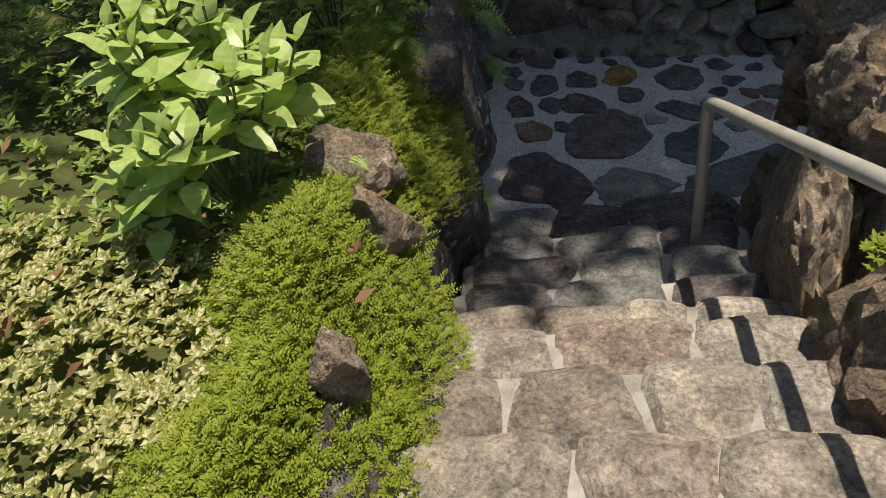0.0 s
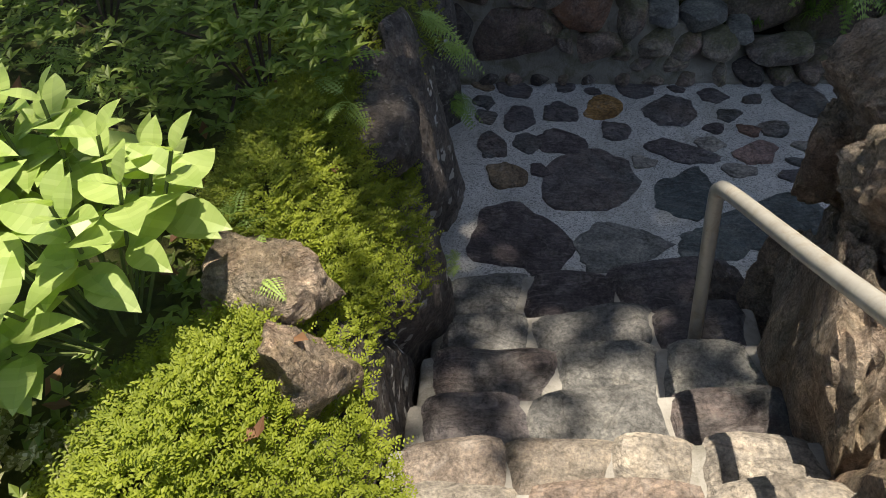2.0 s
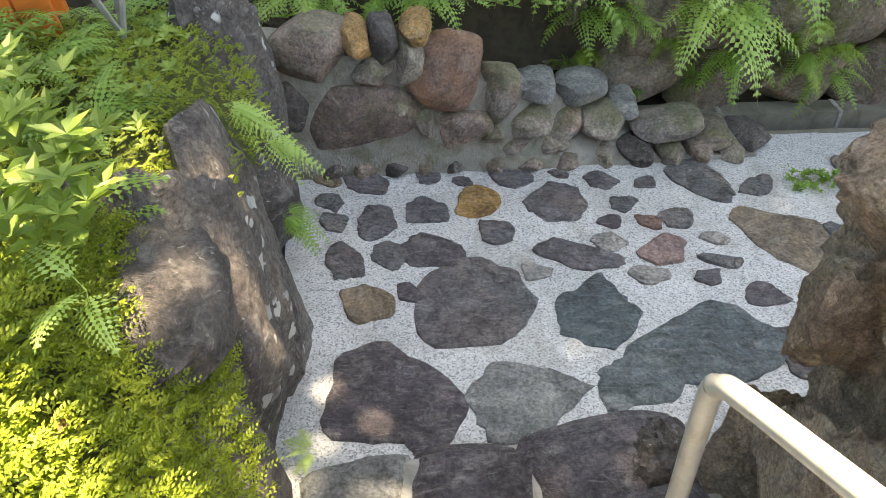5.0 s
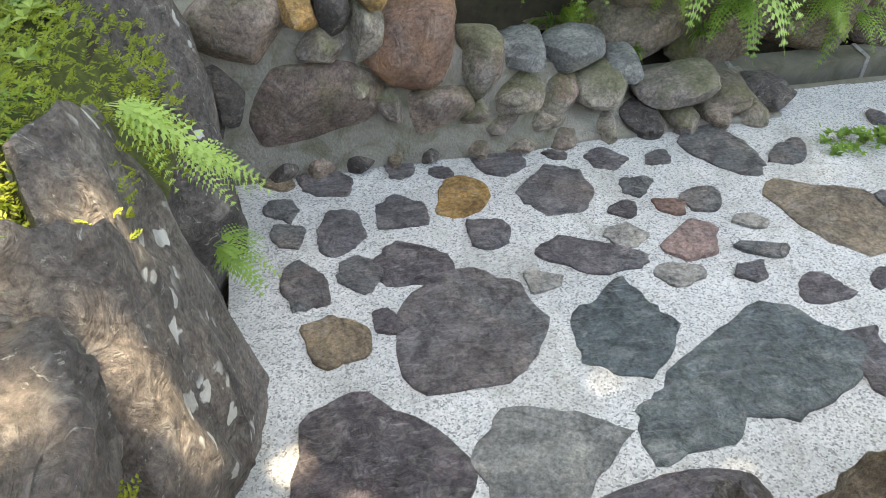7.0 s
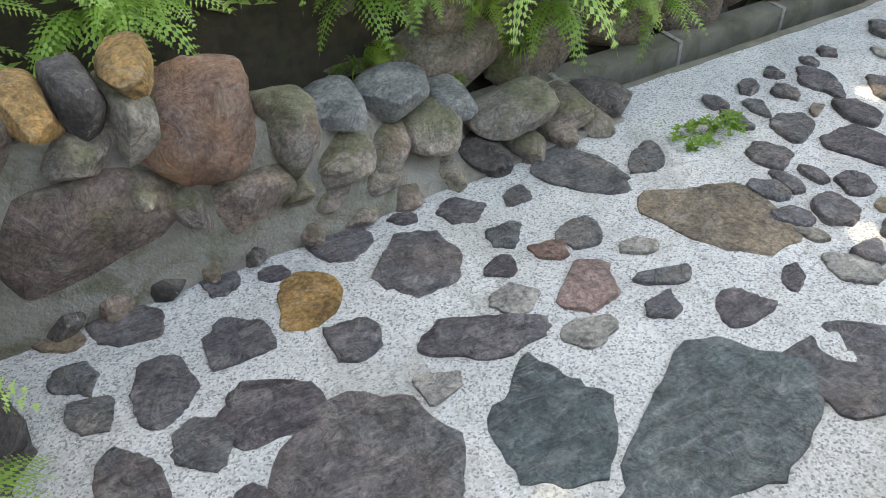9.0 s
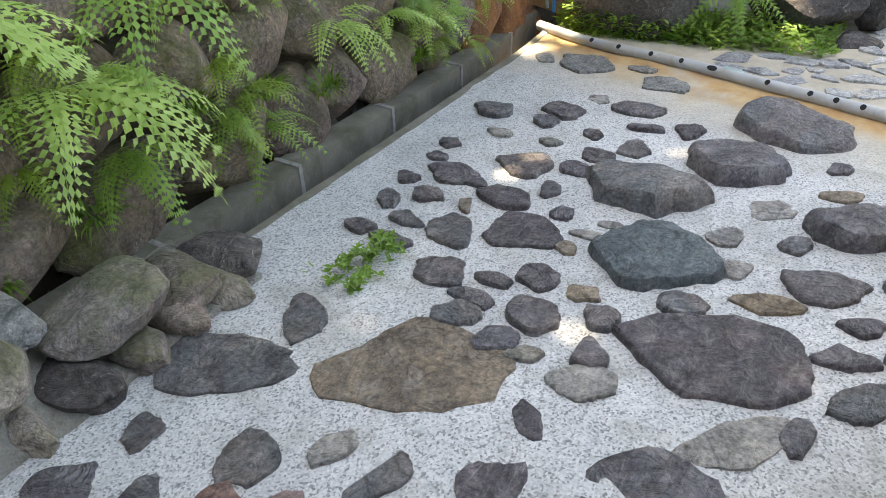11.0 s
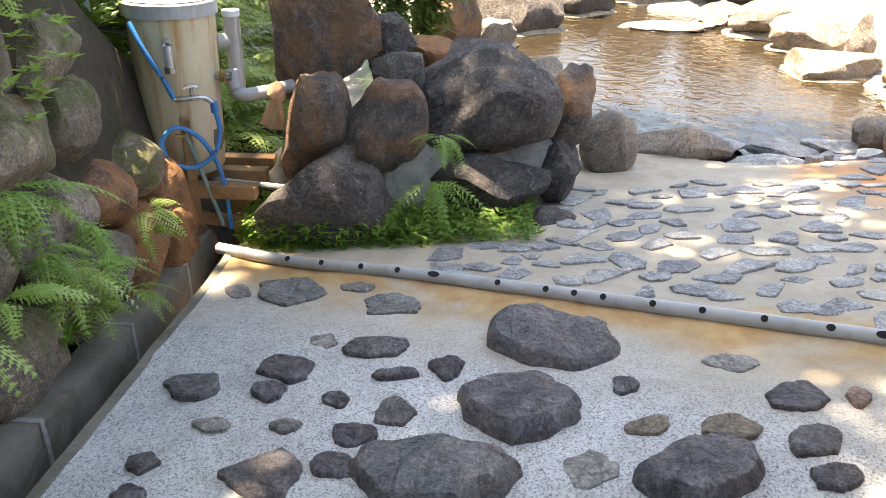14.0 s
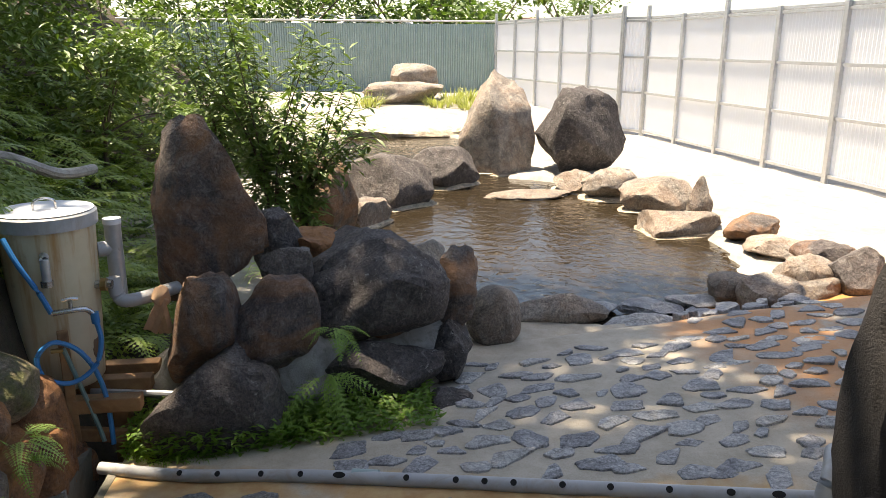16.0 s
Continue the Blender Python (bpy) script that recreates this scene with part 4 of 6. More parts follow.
floor_stone(1.07, 3.90, 0.145, 0.112, 152, 0.007, 'slate')
floor_stone(0.84, 4.11, 0.120, 0.089, 94, 0.007, 'slate')
floor_stone(0.65, 4.29, 0.076, 0.058, 111, 0.007, 'slate')
floor_stone(0.67, 4.13, 0.072, 0.056, 114, 0.007, 'slate')
floor_stone(0.88, 3.88, 0.088, 0.075, 120, 0.007, 'slate')
floor_stone(0.71, 3.86, 0.126, 0.077, 90, 0.007, 'slate')
floor_stone(0.77, 3.61, 0.116, 0.096, 110, 0.007, 'brown')
floor_stone(0.94, 3.66, 0.057, 0.050, 117, 0.007, 'slate')
floor_stone(1.21, 3.56, 0.256, 0.230, 72, 0.007, 'slate')
floor_stone(1.64, 3.49, 0.217, 0.147, 54, 0.007, 'blue')
floor_stone(2.02, 3.27, 0.292, 0.213, 17, 0.007, 'blue')
floor_stone(1.65, 3.84, 0.178, 0.091, 162, 0.007, 'slate')
floor_stone(2.03, 3.82, 0.120, 0.091, 38, 0.007, 'pink')
floor_stone(1.82, 3.91, 0.084, 0.063, 170, 0.004, 'flush')
floor_stone(1.92, 3.68, 0.079, 0.065, 13, 0.004, 'flush')
floor_stone(2.16, 3.65, 0.067, 0.049, 4, 0.007, 'slate')
floor_stone(1.46, 3.74, 0.063, 0.053, 167, 0.004, 'flush')
floor_stone(2.26, 3.74, 0.098, 0.039, 163, 0.007, 'slate')
floor_stone(2.56, 3.52, 0.068, 0.039, 33, 0.007, 'slate')
floor_stone(2.42, 4.35, 0.196, 0.122, 118, 0.007, 'slate')
floor_stone(2.63, 3.88, 0.218, 0.200, 129, 0.007, 'tan')
floor_stone(2.35, 3.51, 0.083, 0.068, 17, 0.007, 'slate')
floor_stone(2.87, 3.88, 0.070, 0.064, 13, 0.014, 'slate')
floor_stone(2.82, 3.72, 0.074, 0.058, 134, 0.014, 'slate')
floor_stone(2.79, 3.63, 0.056, 0.036, 130, 0.01, 'tan')
floor_stone(2.75, 3.46, 0.090, 0.074, 168, 0.006, 'flush')
floor_stone(2.86, 3.48, 0.066, 0.045, 13, 0.014, 'slate')
floor_stone(2.43, 3.19, 0.214, 0.157, 148, 0.007, 'slate')
floor_stone(2.70, 3.09, 0.146, 0.072, 132, 0.004, 'flush')
floor_stone(2.78, 2.97, 0.060, 0.038, 171, 0.014, 'slate')
floor_stone(2.55, 2.94, 0.094, 0.056, 142, 0.007, 'blue')
floor_stone(0.84, 3.15, 0.227, 0.220, 107, 0.007, 'slate')
floor_stone(1.29, 3.11, 0.223, 0.168, 4, 0.007, 'grey')
floor_stone(1.67, 3.14, 0.165, 0.129, 21, 0.007, 'blue')
floor_stone(0.95, 2.96, 0.081, 0.070, 82, 0.007, 'slate')
floor_stone(1.15, 2.89, 0.084, 0.032, 176, 0.007, 'blue')
floor_stone(1.30, 2.87, 0.047, 0.031, 1, 0.007, 'blue')
floor_stone(1.50, 2.90, 0.113, 0.093, 29, 0.007, 'tan')

# flagstones between the pipe and the bath
rnd = random.Random(31)
placed = []
for _ in range(5200):
    x, y = rnd.uniform(4.6, 7.2), rnd.uniform(0.2, 4.0)
    s = (x - 4.53) * 0.92 - (y - 2.0) * 0.391
    if s < 0.14 or (y > 3.0 and x > 5.75) or y > 3.75 or x > 6.6 - 0.3 * wob(x, y, 1.5, 8) and y > 1.2:
        continue
    a = rnd.uniform(0.06, 0.13)
    if all((x - p) ** 2 + (y - q) ** 2 > ((a + r) * 0.84) ** 2 for p, q, r in placed):
        placed.append((x, y, a))
for x, y, a in placed:
    floor_stone(x, y, a * 1.12, a * rnd.uniform(0.62, 0.92), rnd.uniform(60, 150), rnd.uniform(0.003, 0.009), 'flag', 0.5)


# ---- plants: builders ----
class Leaves:
    """Gathers leaf faces for one plant."""

    def __init__(self, seed):
        self.v, self.f, self.r = [], [], random.Random(seed)

    def leaf(self, base, way, up, length, width, fold=0.25):
        way = way.normalized()
        side = way.cross(up)
        side = side.normalized() if side.length > 1e-4 else way.orthogonal().normalized()
        n = side.cross(way)
        mid = base + way * length * 0.45
        k = len(self.v)
        self.v += [base, mid - n * width * fold * 0.5, base + way * length - n * length * 0.12, mid + side * width / 2 + n * width * fold * 0.3, mid - side * width / 2 + n * width * fold * 0.3]
        self.f += [(k, k + 3, k + 1), (k + 3, k + 2, k + 1), (k, k + 1, k + 4), (k + 4, k + 1, k + 2)]

    def blade(self, base, way, length, width, droop):
        """A grass blade of three bent pieces."""
        side = way.cross(Vector((0, 0, 1)))
        side = side.normalized() if side.length > 1e-4 else Vector((1, 0, 0))
        k = len(self.v)
        for t, w in ((0, 1), (0.4, 0.9), (0.75, 0.6)):
            p = base + way * length * t + Vector((0, 0, -droop * length * t * t))
            self.v += [p - side * width * w / 2, p + side * width * w / 2]
        self.v.append(base + way * length + Vector((0, 0, -droop * length)))
        self.f += [(k, k + 1, k + 3, k + 2), (k + 2, k + 3, k + 5, k + 4), (k + 4, k + 5, k + 6)]

    def frond(self, base, az, length, rise, droop, width, pairs=16, teeth=3):
        """A fern frond: a bent rib with toothed leaflets on both sides."""
        out = Vector((math.cos(az), math.sin(az), 0))
        side = Vector((-math.sin(az), math.cos(az), 0))
        def at(t):
            return base + out * length * t * (1 - 0.12 * t) + Vector((0, 0, length * (rise * t - droop * t * t)))
        prev = None
        for i in range(pairs + 1):
            t = i / pairs
            p = at(t)
            k = len(self.v)
            w = 0.004 * (1.1 - t)
            self.v += [p - side * w, p + side * w]
            if prev is not None:
                self.f.append((prev, prev + 1, k + 1, k))
            prev = k
            if t < 0.16:
                continue
            lw = width * min(1.0, (t - 0.1) * 4.5) * (1 - t) ** 0.75 + 0.004
            fw = (at(min(1, t + 0.02)) - at(t - 0.02)).normalized()
            gap = length / pairs
            for s in (-1, 1):
                d = (side * s + fw * 0.35 + Vector((0, 0, -0.18 + self.r.uniform(-0.15, 0.15)))).normalized()
                n = teeth
                q = len(self.v)
                self.v.append(p)
                for j in range(1, n + 1):
                    u = j / n
                    taper = (1 - u) * 0.62 + 0.2
                    self.v += [p + d * lw * (u - 0.5 / n) + fw * gap * taper, p + d * lw * (u - 0.5 / n) - fw * gap * taper, p + d * lw * u + Vector((0, 0, -0.1 * lw * u * u))]
                self.f.append((q, q + 2, q + 3, q + 1))
                for j in range(1, n):
                    a = q + 3 * j
                    self.f.append((a, a + 2, a + 3, a + 1))

    def build(self, name, mat, parent=None, label=""):
        return raw(name, self.v, self.f, mat, parent, label, smooth=False)


FERNS = {}


def fern(x, y, z, fronds, length, mat='leaf_fern', facing=None, spread=3.14, seed=None, rise=0.55, droop=0.6, width=0.12, label="green fern with arching toothed fronds", pairs=16):
    """A fern of single fronds; the fronds of one kind share a few meshes."""
    s = seed if seed is not None else int(x * 811 + y * 353 + z * 97)
    r = random.Random(s)
    root = empty("fern", x, y, z, label, "fern", "ferns on the banks")
    for i in range(fronds):
        key = (mat, round(rise, 1), round(droop, 1), round(width / length, 1), r.randint(0, 3))
        if key not in FERNS:
            g = Leaves(len(FERNS) + 900)
            k = g.r.uniform(0.85, 1.15)
            g.frond(Vector((0, 0, 0)), 0.0, 1.0, rise * k, droop * g.r.uniform(0.8, 1.2), width / length, pairs)
            first = g.build("frond", M[mat])
            FERNS[key] = first.data
            bpy.data.objects.remove(first)
        az = r.uniform(0, 360) if facing is None else facing + math.degrees(r.uniform(-spread, spread) * 0.5)
        ob = new("frond", FERNS[key])
        ob.parent = root
        ob.matrix_basis = pose(0, 0, 0, r.uniform(-14, 14), r.uniform(-16, 16), az) @ Matrix.Scale(length * r.uniform(0.65, 1.1), 4)
    return root


def clump_of_grass(x, y, z, n, length, mat='leaf_grass', radius=0.12, label="tuft of green grass", width=0.008, seed=None, droop=0.5):
    g = Leaves(seed if seed is not None else int(x * 419 + y * 233))
    for _ in range(n):
        a, r = g.r.uniform(0, 6.283), radius * math.sqrt(g.r.random())
        w = Vector((math.cos(a) * g.r.uniform(0.1, 0.9), math.sin(a) * g.r.uniform(0.1, 0.9), 1)).normalized()
        g.blade(Vector((r * math.cos(a), r * math.sin(a), -0.02)), w, length * g.r.uniform(0.5, 1.1), width, droop * g.r.uniform(0.4, 1.2))
    root = empty("grass_tuft", x, y, z, label, "grass", "grass tufts")
    tagged(g.build("foliage", M[mat], root), kind="stuff")
    return root


def leaf_mass(name, label, category, spots, mat, size, aspect, up=0.5, seed=1, kind="", group=""):
    """Small leaves in rosettes at given places."""
    g = Leaves(seed)
    for p, n in spots:
        a0 = g.r.uniform(0, 6.283)
        for i in range(n):
            a = a0 + 2.4 * i + g.r.uniform(-0.3, 0.3)
            w = Vector((math.cos(a), math.sin(a), up * g.r.uniform(0.2, 1.6)))
            s = size * g.r.uniform(0.6, 1.15)
            g.leaf(p, w, Vector((0, 0, 1)), s, s * aspect)
    ob = g.build(name, M[mat])
    return tagged(ob, label, category, group, kind)


# ---- plants on the bank beside the steps ----
rnd = random.Random(3)


def bank_spot(x0, x1, y0, y1, lift=0.0):
    x, y = rnd.uniform(x0, x1), rnd.uniform(y0, y1)
    return Vector((x, y, bank_z(min(x, 0.5), y) + lift))


def sprigs(name, label, spots, mat, length, seed, n=9, leaflet=0.014, kind="stuff"):
    g = Leaves(seed)
    for p in spots:
        a = g.r.uniform(0, 6.283)
        w = Vector((math.cos(a) * 0.6 + 0.15, math.sin(a) * 0.6, g.r.uniform(0.5, 1.2))).normalized()
        L = length * g.r.uniform(0.6, 1.3)
        s = w.cross(Vector((0, 0, 1))).normalized()
        for i in range(n):
            t = (i + 1) / n
            q = p + w * L * t + Vector((0, 0, -0.3 * L * t * t))
            d = (s if i % 2 else -s) * 0.9 + w * 0.6 + Vector((0, 0, g.r.uniform(-0.2, 0.5)))
            g.leaf(q, d, Vector((0, 0, 1)), leaflet * (1.2 - 0.5 * t), leaflet * 0.42)
    return tagged(g.build(name, M[mat]), label, "groundcover", kind=kind)


def cushion(cx, cy, rx, ry, hz, n, drop=0.0):
    """Places over a low mound that hangs over the edge of the bank."""
    out = []
    for _ in range(n):
        a, r = rnd.uniform(0, 6.283), math.sqrt(rnd.random())
        x, y = cx + rx * r * math.cos(a), cy + ry * r * math.sin(a)
        z = bank_z(min(x, 0.45), y) + hz * (1 - r * r) * rnd.uniform(0.55, 1.05) - max(0.0, x - 0.36) * drop * rnd.uniform(0.6, 1.2)
        out.append(Vector((x, y, z)))
    return out


sprigs("feathery_groundcover", "bright green feathery groundcover spilling over the bank", cushion(0.36, 1.42, 0.30, 0.38, 0.16, 3400, 2.2), 'leaf_sprig', 0.055, 11)
sprigs("feathery_groundcover", "bright green feathery groundcover hanging over dark boulders", cushion(0.32, 2.42, 0.28, 0.54, 0.17, 4300, 1.8), 'leaf_sprig', 0.06, 12)
sprigs("feathery_groundcover", "bright green feathery groundcover beside the upper steps", cushion(0.38, 0.72, 0.28, 0.50, 0.10, 2800, 2.2), 'leaf_sprig', 0.05, 13)
leaf_mass("variegated_groundcover", "cream-edged small-leaved groundcover on the bank", "groundcover", [(bank_spot(-0.75, 0.25, 0.35, 1.5, rnd.uniform(0.0, 0.09)), 5) for _ in range(1150)], 'leaf_vari', 0.034, 0.55, seed=14, kind="stuff")
leaf_mass("green_groundcover", "low green leafy groundcover further up the bank", "groundcover", [(bank_spot(-1.8, 0.35, 1.3, 4.3, rnd.uniform(0.0, 0.07)), 5) for _ in range(1500)], 'leaf_azalea', 0.04, 0.5, seed=15, kind="stuff")
leaf_mass("dry_leaves", "scattered dry brown fallen leaves on the bank", "leaves", [(bank_spot(-0.6, 0.5, 0.4, 3.0, 0.05), 1) for _ in range(60)], 'leaf_dead', 0.07, 0.5, seed=16, kind="stuff")

sprigs("feathery_groundcover", "bright green feathery groundcover filling the bank edge", cushion(0.40, 1.05, 0.22, 0.28, 0.09, 1700, 2.2), 'leaf_sprig', 0.05, 20)
sprigs("feathery_groundcover", "bright green feathery groundcover along the bank edge", cushion(0.42, 1.6, 0.12, 1.7, 0.06, 4200, 1.6), 'leaf_sprig', 0.05, 21)
sprigs("moss_sprigs", "short green mossy growth on the shaded bank", cushion(0.15, 3.7, 0.42, 0.8, 0.03, 2600, 1.0), 'leaf_sprig', 0.035, 19)

# hydrangea: each leaf is a piece
hyd = empty("hydrangea", 0.06, 1.72, 1.70, "pale green sunlit hydrangea bush without flowers", "shrub")
lv = Leaves(40)
for i in range(9):
    t0, t1 = i / 9, (i + 1) / 9
    wd = [0.0 if t in (0, 1) else 0.5 * math.sin(math.pi * t ** 0.8) for t in (t0, t1)]
    k = len(lv.v)
    for t, w in ((t0, wd[0]), (t1, wd[1])):
        sag = -0.22 * t * t
        lv.v += [Vector((t, -w * 0.58, sag + 0.11 * w)), Vector((t, 0, sag)), Vector((t, w * 0.58, sag + 0.11 * w))]
    lv.f += [(k, k + 1, k + 4, k + 3), (k + 1, k + 2, k + 5, k + 4)]
first = lv.build("leaf", M['leaf_hyd'], hyd)
leaf_mesh = first.data
bpy.data.objects.remove(first)
r = random.Random(41)
for s in range(27):
    a, d = r.uniform(0, 6.283), 0.27 * math.sqrt(r.random())
    top = Vector((d * math.cos(a) * 1.25, d * math.sin(a), 0.42 * (1 - (d / 0.34) ** 2) + r.uniform(0.02, 0.12)))
    bm = tube(bmesh.new(), arc([(top.x * 0.3, top.y * 0.3, -0.05), (top.x * 0.7, top.y * 0.7, top.z * 0.5), top], 3), 0.004, 5)
    part("stem", bm, M['stem'], hyd)
    turn = r.uniform(0, 90)
    for node in range(4):
        q = top.copy()
        q.z -= node * 0.05
        q.x *= 1 - 0.08 * node
        size = (0.075, 0.115, 0.135, 0.12)[node] * r.uniform(0.85, 1.15)
        for half in (0, 180):
            ob = new("leaf", leaf_mesh)
            ob.parent = hyd
            ob.matrix_basis = Matrix.Translation(q) @ pose(0, 0, 0, r.uniform(-15, 15), (-55, -28, -10, 2)[node] + r.uniform(-12, 12), turn + half + node * 90 + r.uniform(-14, 14)) @ Matrix.Scale(size, 4)

# azaleas
def azalea(x, y, z, rx, ry, rz, n, label, seed, mat='leaf_azalea', size=0.038):
    q = random.Random(seed)
    spots = []
    for _ in range(n):
        a, c = q.uniform(0, 6.283), q.uniform(-0.35, 1)
        k = q.uniform(0.72, 1.0) * (1 + 0.25 * noise.noise(Vector((math.cos(a) * 2, math.sin(a) * 2, c * 2 + seed))))
        h = math.sqrt(1 - c * c) * k
        spots.append((Vector((rx * h * math.cos(a), ry * h * math.sin(a), rz * c * k)), 6))
    g = empty("azalea", x, y, z, label, "shrub", "clipped shrubs")
    f = leaf_mass("foliage", "", "", spots, mat, size, 0.42, seed=seed)
    f.parent = g
    for i in range(7):
        part("branch", tube(bmesh.new(), [(0, 0, -rz), spots[i * 9][0] * 0.5, spots[i * 9][0] * 0.85], 0.005, 5), M['bark'], g)


azalea(0.10, 2.78, 1.62, 0.36, 0.36, 0.26, 260, "glossy green azalea bush catching the sun", 51, size=0.055)
azalea(-0.45, 2.35, 1.80, 0.42, 0.40, 0.30, 330, "glossy dark green azalea bush in shade", 52)
azalea(-1.1, 2.2, 2.1, 0.5, 0.5, 0.4, 330, "dark green azalea bush at the back of the bank", 53)
azalea(-0.6, 3.2, 1.75, 0.4, 0.45, 0.3, 280, "dark green azalea bush among ferns", 54)
azalea(-1.2, 1.2, 2.2, 0.5, 0.5, 0.35, 280, "dark green shrub behind the hydrangea", 55)
azalea(2.25, 2.0, 1.72, 0.2, 0.2, 0.16, 90, "pale small-leaved shrub on the lava rocks", 56, 'leaf_vari', 0.03)
azalea(2.05, 1.35, 1.78, 0.2, 0.3, 0.12, 120, "small green shrub growing on the lava rocks", 57)
azalea(1.84, 1.55, 1.25, 0.1, 0.2, 0.12, 60, "small green tuft growing from the lava wall", 58, 'leaf_sprig', 0.03)

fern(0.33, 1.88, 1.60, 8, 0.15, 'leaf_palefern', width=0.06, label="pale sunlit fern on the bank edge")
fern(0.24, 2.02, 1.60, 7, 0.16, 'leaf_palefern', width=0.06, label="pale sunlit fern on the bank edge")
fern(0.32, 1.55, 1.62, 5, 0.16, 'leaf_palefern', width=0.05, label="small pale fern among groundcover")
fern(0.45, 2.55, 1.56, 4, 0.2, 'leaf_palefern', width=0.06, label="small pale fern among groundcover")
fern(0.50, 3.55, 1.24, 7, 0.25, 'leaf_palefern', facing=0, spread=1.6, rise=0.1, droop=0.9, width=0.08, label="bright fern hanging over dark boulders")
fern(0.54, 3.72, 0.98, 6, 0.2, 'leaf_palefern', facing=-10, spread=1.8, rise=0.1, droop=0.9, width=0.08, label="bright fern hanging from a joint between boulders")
fern(0.56, 3.62, 0.74, 7, 0.2, 'leaf_fern', facing=-10, spread=2.0, rise=0.2, droop=0.8, width=0.08, label="fern growing from a joint between boulders")
fern(0.60, 2.92, 0.40, 5, 0.13, 'leaf_palefern', width=0.04, label="tiny fern at the foot of the boulders")
for _ in range(26):
    p = bank_spot(-1.5, 0.3, 2.9, 4.5, 0.02)
    fern(p.x, p.y, p.z, rnd.randint(5, 8), rnd.uniform(0.26, 0.42), rnd.choice(('leaf_fern', 'leaf_fern', 'leaf_palefern')), width=0.09, label="green fern crowding the shaded bank")

# bare twiggy shrub and orange boards beyond the bank
bm = bmesh.new()
q = random.Random(8)
for i in range(9):
    a = q.uniform(0, 6.283)
    p1 = Vector((0.1 * math.cos(a), 0.1 * math.sin(a), 0.28))
    p2 = p1 + Vector((0.16 * math.cos(a + 0.5), 0.16 * math.sin(a + 0.5), 0.16))
    tube(bm, arc([(0, 0, 0), p1, p2], 3), 0.006, 5, rs=[0.009, 0.008, 0.007, 0.006, 0.005, 0.004, 0.003])
    tube(bm, [p1, p1 + Vector((0.1 * math.cos(a - 0.9), 0.1 * math.sin(a - 0.9), 0.12))], 0.004, 5)
tagged(part("bare_shrub", bm, M['joint'], m=pose(0.12, 4.1, 1.2)), "pale bare twiggy shrub among ferns", "shrub")
boards = empty("board_fence", -0.50, 4.22, 1.16, "bright orange painted board fence behind ferns", "fence")
for i in range(7):
    bm = box(bmesh.new(), -0.058, 0.058, -0.012, 0.012, -0.1, 0.52 + 0.02 * (i % 2), 0.004)
    part("board", bm, M['orangewood'], boards, smooth=False, m=pose(-0.42 + i * 0.125, 0, 0))
for z in (0.08, 0.38):
    part("rail", box(bmesh.new(), -0.5, 0.42, 0.012, 0.05, z, z + 0.06, 0.004), M['orangewood'], boards, smooth=False)

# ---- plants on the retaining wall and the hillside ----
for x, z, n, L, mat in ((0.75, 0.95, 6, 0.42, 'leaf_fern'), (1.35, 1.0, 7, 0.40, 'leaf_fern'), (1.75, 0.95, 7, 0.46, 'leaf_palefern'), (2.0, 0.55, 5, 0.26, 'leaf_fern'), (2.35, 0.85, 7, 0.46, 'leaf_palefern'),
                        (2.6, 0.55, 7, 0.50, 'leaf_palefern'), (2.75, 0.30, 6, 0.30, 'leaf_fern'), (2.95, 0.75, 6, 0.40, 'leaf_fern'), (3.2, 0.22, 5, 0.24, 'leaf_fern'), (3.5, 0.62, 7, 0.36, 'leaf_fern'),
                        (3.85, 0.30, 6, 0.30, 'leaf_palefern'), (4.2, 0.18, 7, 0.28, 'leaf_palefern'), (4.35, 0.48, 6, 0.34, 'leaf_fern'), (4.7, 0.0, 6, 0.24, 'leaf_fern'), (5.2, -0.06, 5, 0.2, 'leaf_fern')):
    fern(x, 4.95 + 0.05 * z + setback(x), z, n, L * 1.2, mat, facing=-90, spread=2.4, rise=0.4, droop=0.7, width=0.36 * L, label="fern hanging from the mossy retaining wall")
for _ in range(22):
    x = rnd.uniform(0.6, 5.1)
    z = rnd.uniform(0.75, 1.15)
    fern(x, 5.0 + 0.06 * z, z, rnd.randint(5, 8), rnd.uniform(0.3, 0.5), rnd.choice(('leaf_palefern', 'leaf_fern')), facing=-90, spread=2.6, rise=0.5, droop=0.7, width=0.13, label="bright fern along the top of the retaining wall")
for _ in range(20):
    x = rnd.uniform(1.9, 5.3)
    z = edge(x) + rnd.uniform(0.12, 0.75)
    fern(x, 4.93 + 0.08 * z + setback(x), z, rnd.randint(4, 7), rnd.uniform(0.18, 0.32), rnd.choice(('leaf_palefern', 'leaf_fern', 'leaf_bracken')), facing=-90, spread=2.6, rise=0.3, droop=0.8, width=0.09, label="small fern rooted in a joint of the retaining wall")
for x, z in ((2.25, 0.12), (2.6, 0.16), (3.05, 0.3), (3.75, 0.05), (4.5, -0.12), (1.95, 0.25), (3.4, 0.2)):
    clump_of_grass(x, 4.96 + setback(x), z, 70, 0.17, radius=0.06, label="grass tuft growing from the retaining wall", droop=0.9)
q = random.Random(61)
for _ in range(70):
    x, y = q.uniform(-0.5, 5.9), q.uniform(5.2, 7.0)
    fern(x, y, hill_z(x, y) + 0.05, q.randint(5, 8), q.uniform(0.4, 0.65), q.choice(('leaf_fern', 'leaf_bracken')), facing=-80 if y < 5.6 else None, spread=2.6, width=0.15, label="large green fern on the hillside", seed=q.randint(0, 99999))
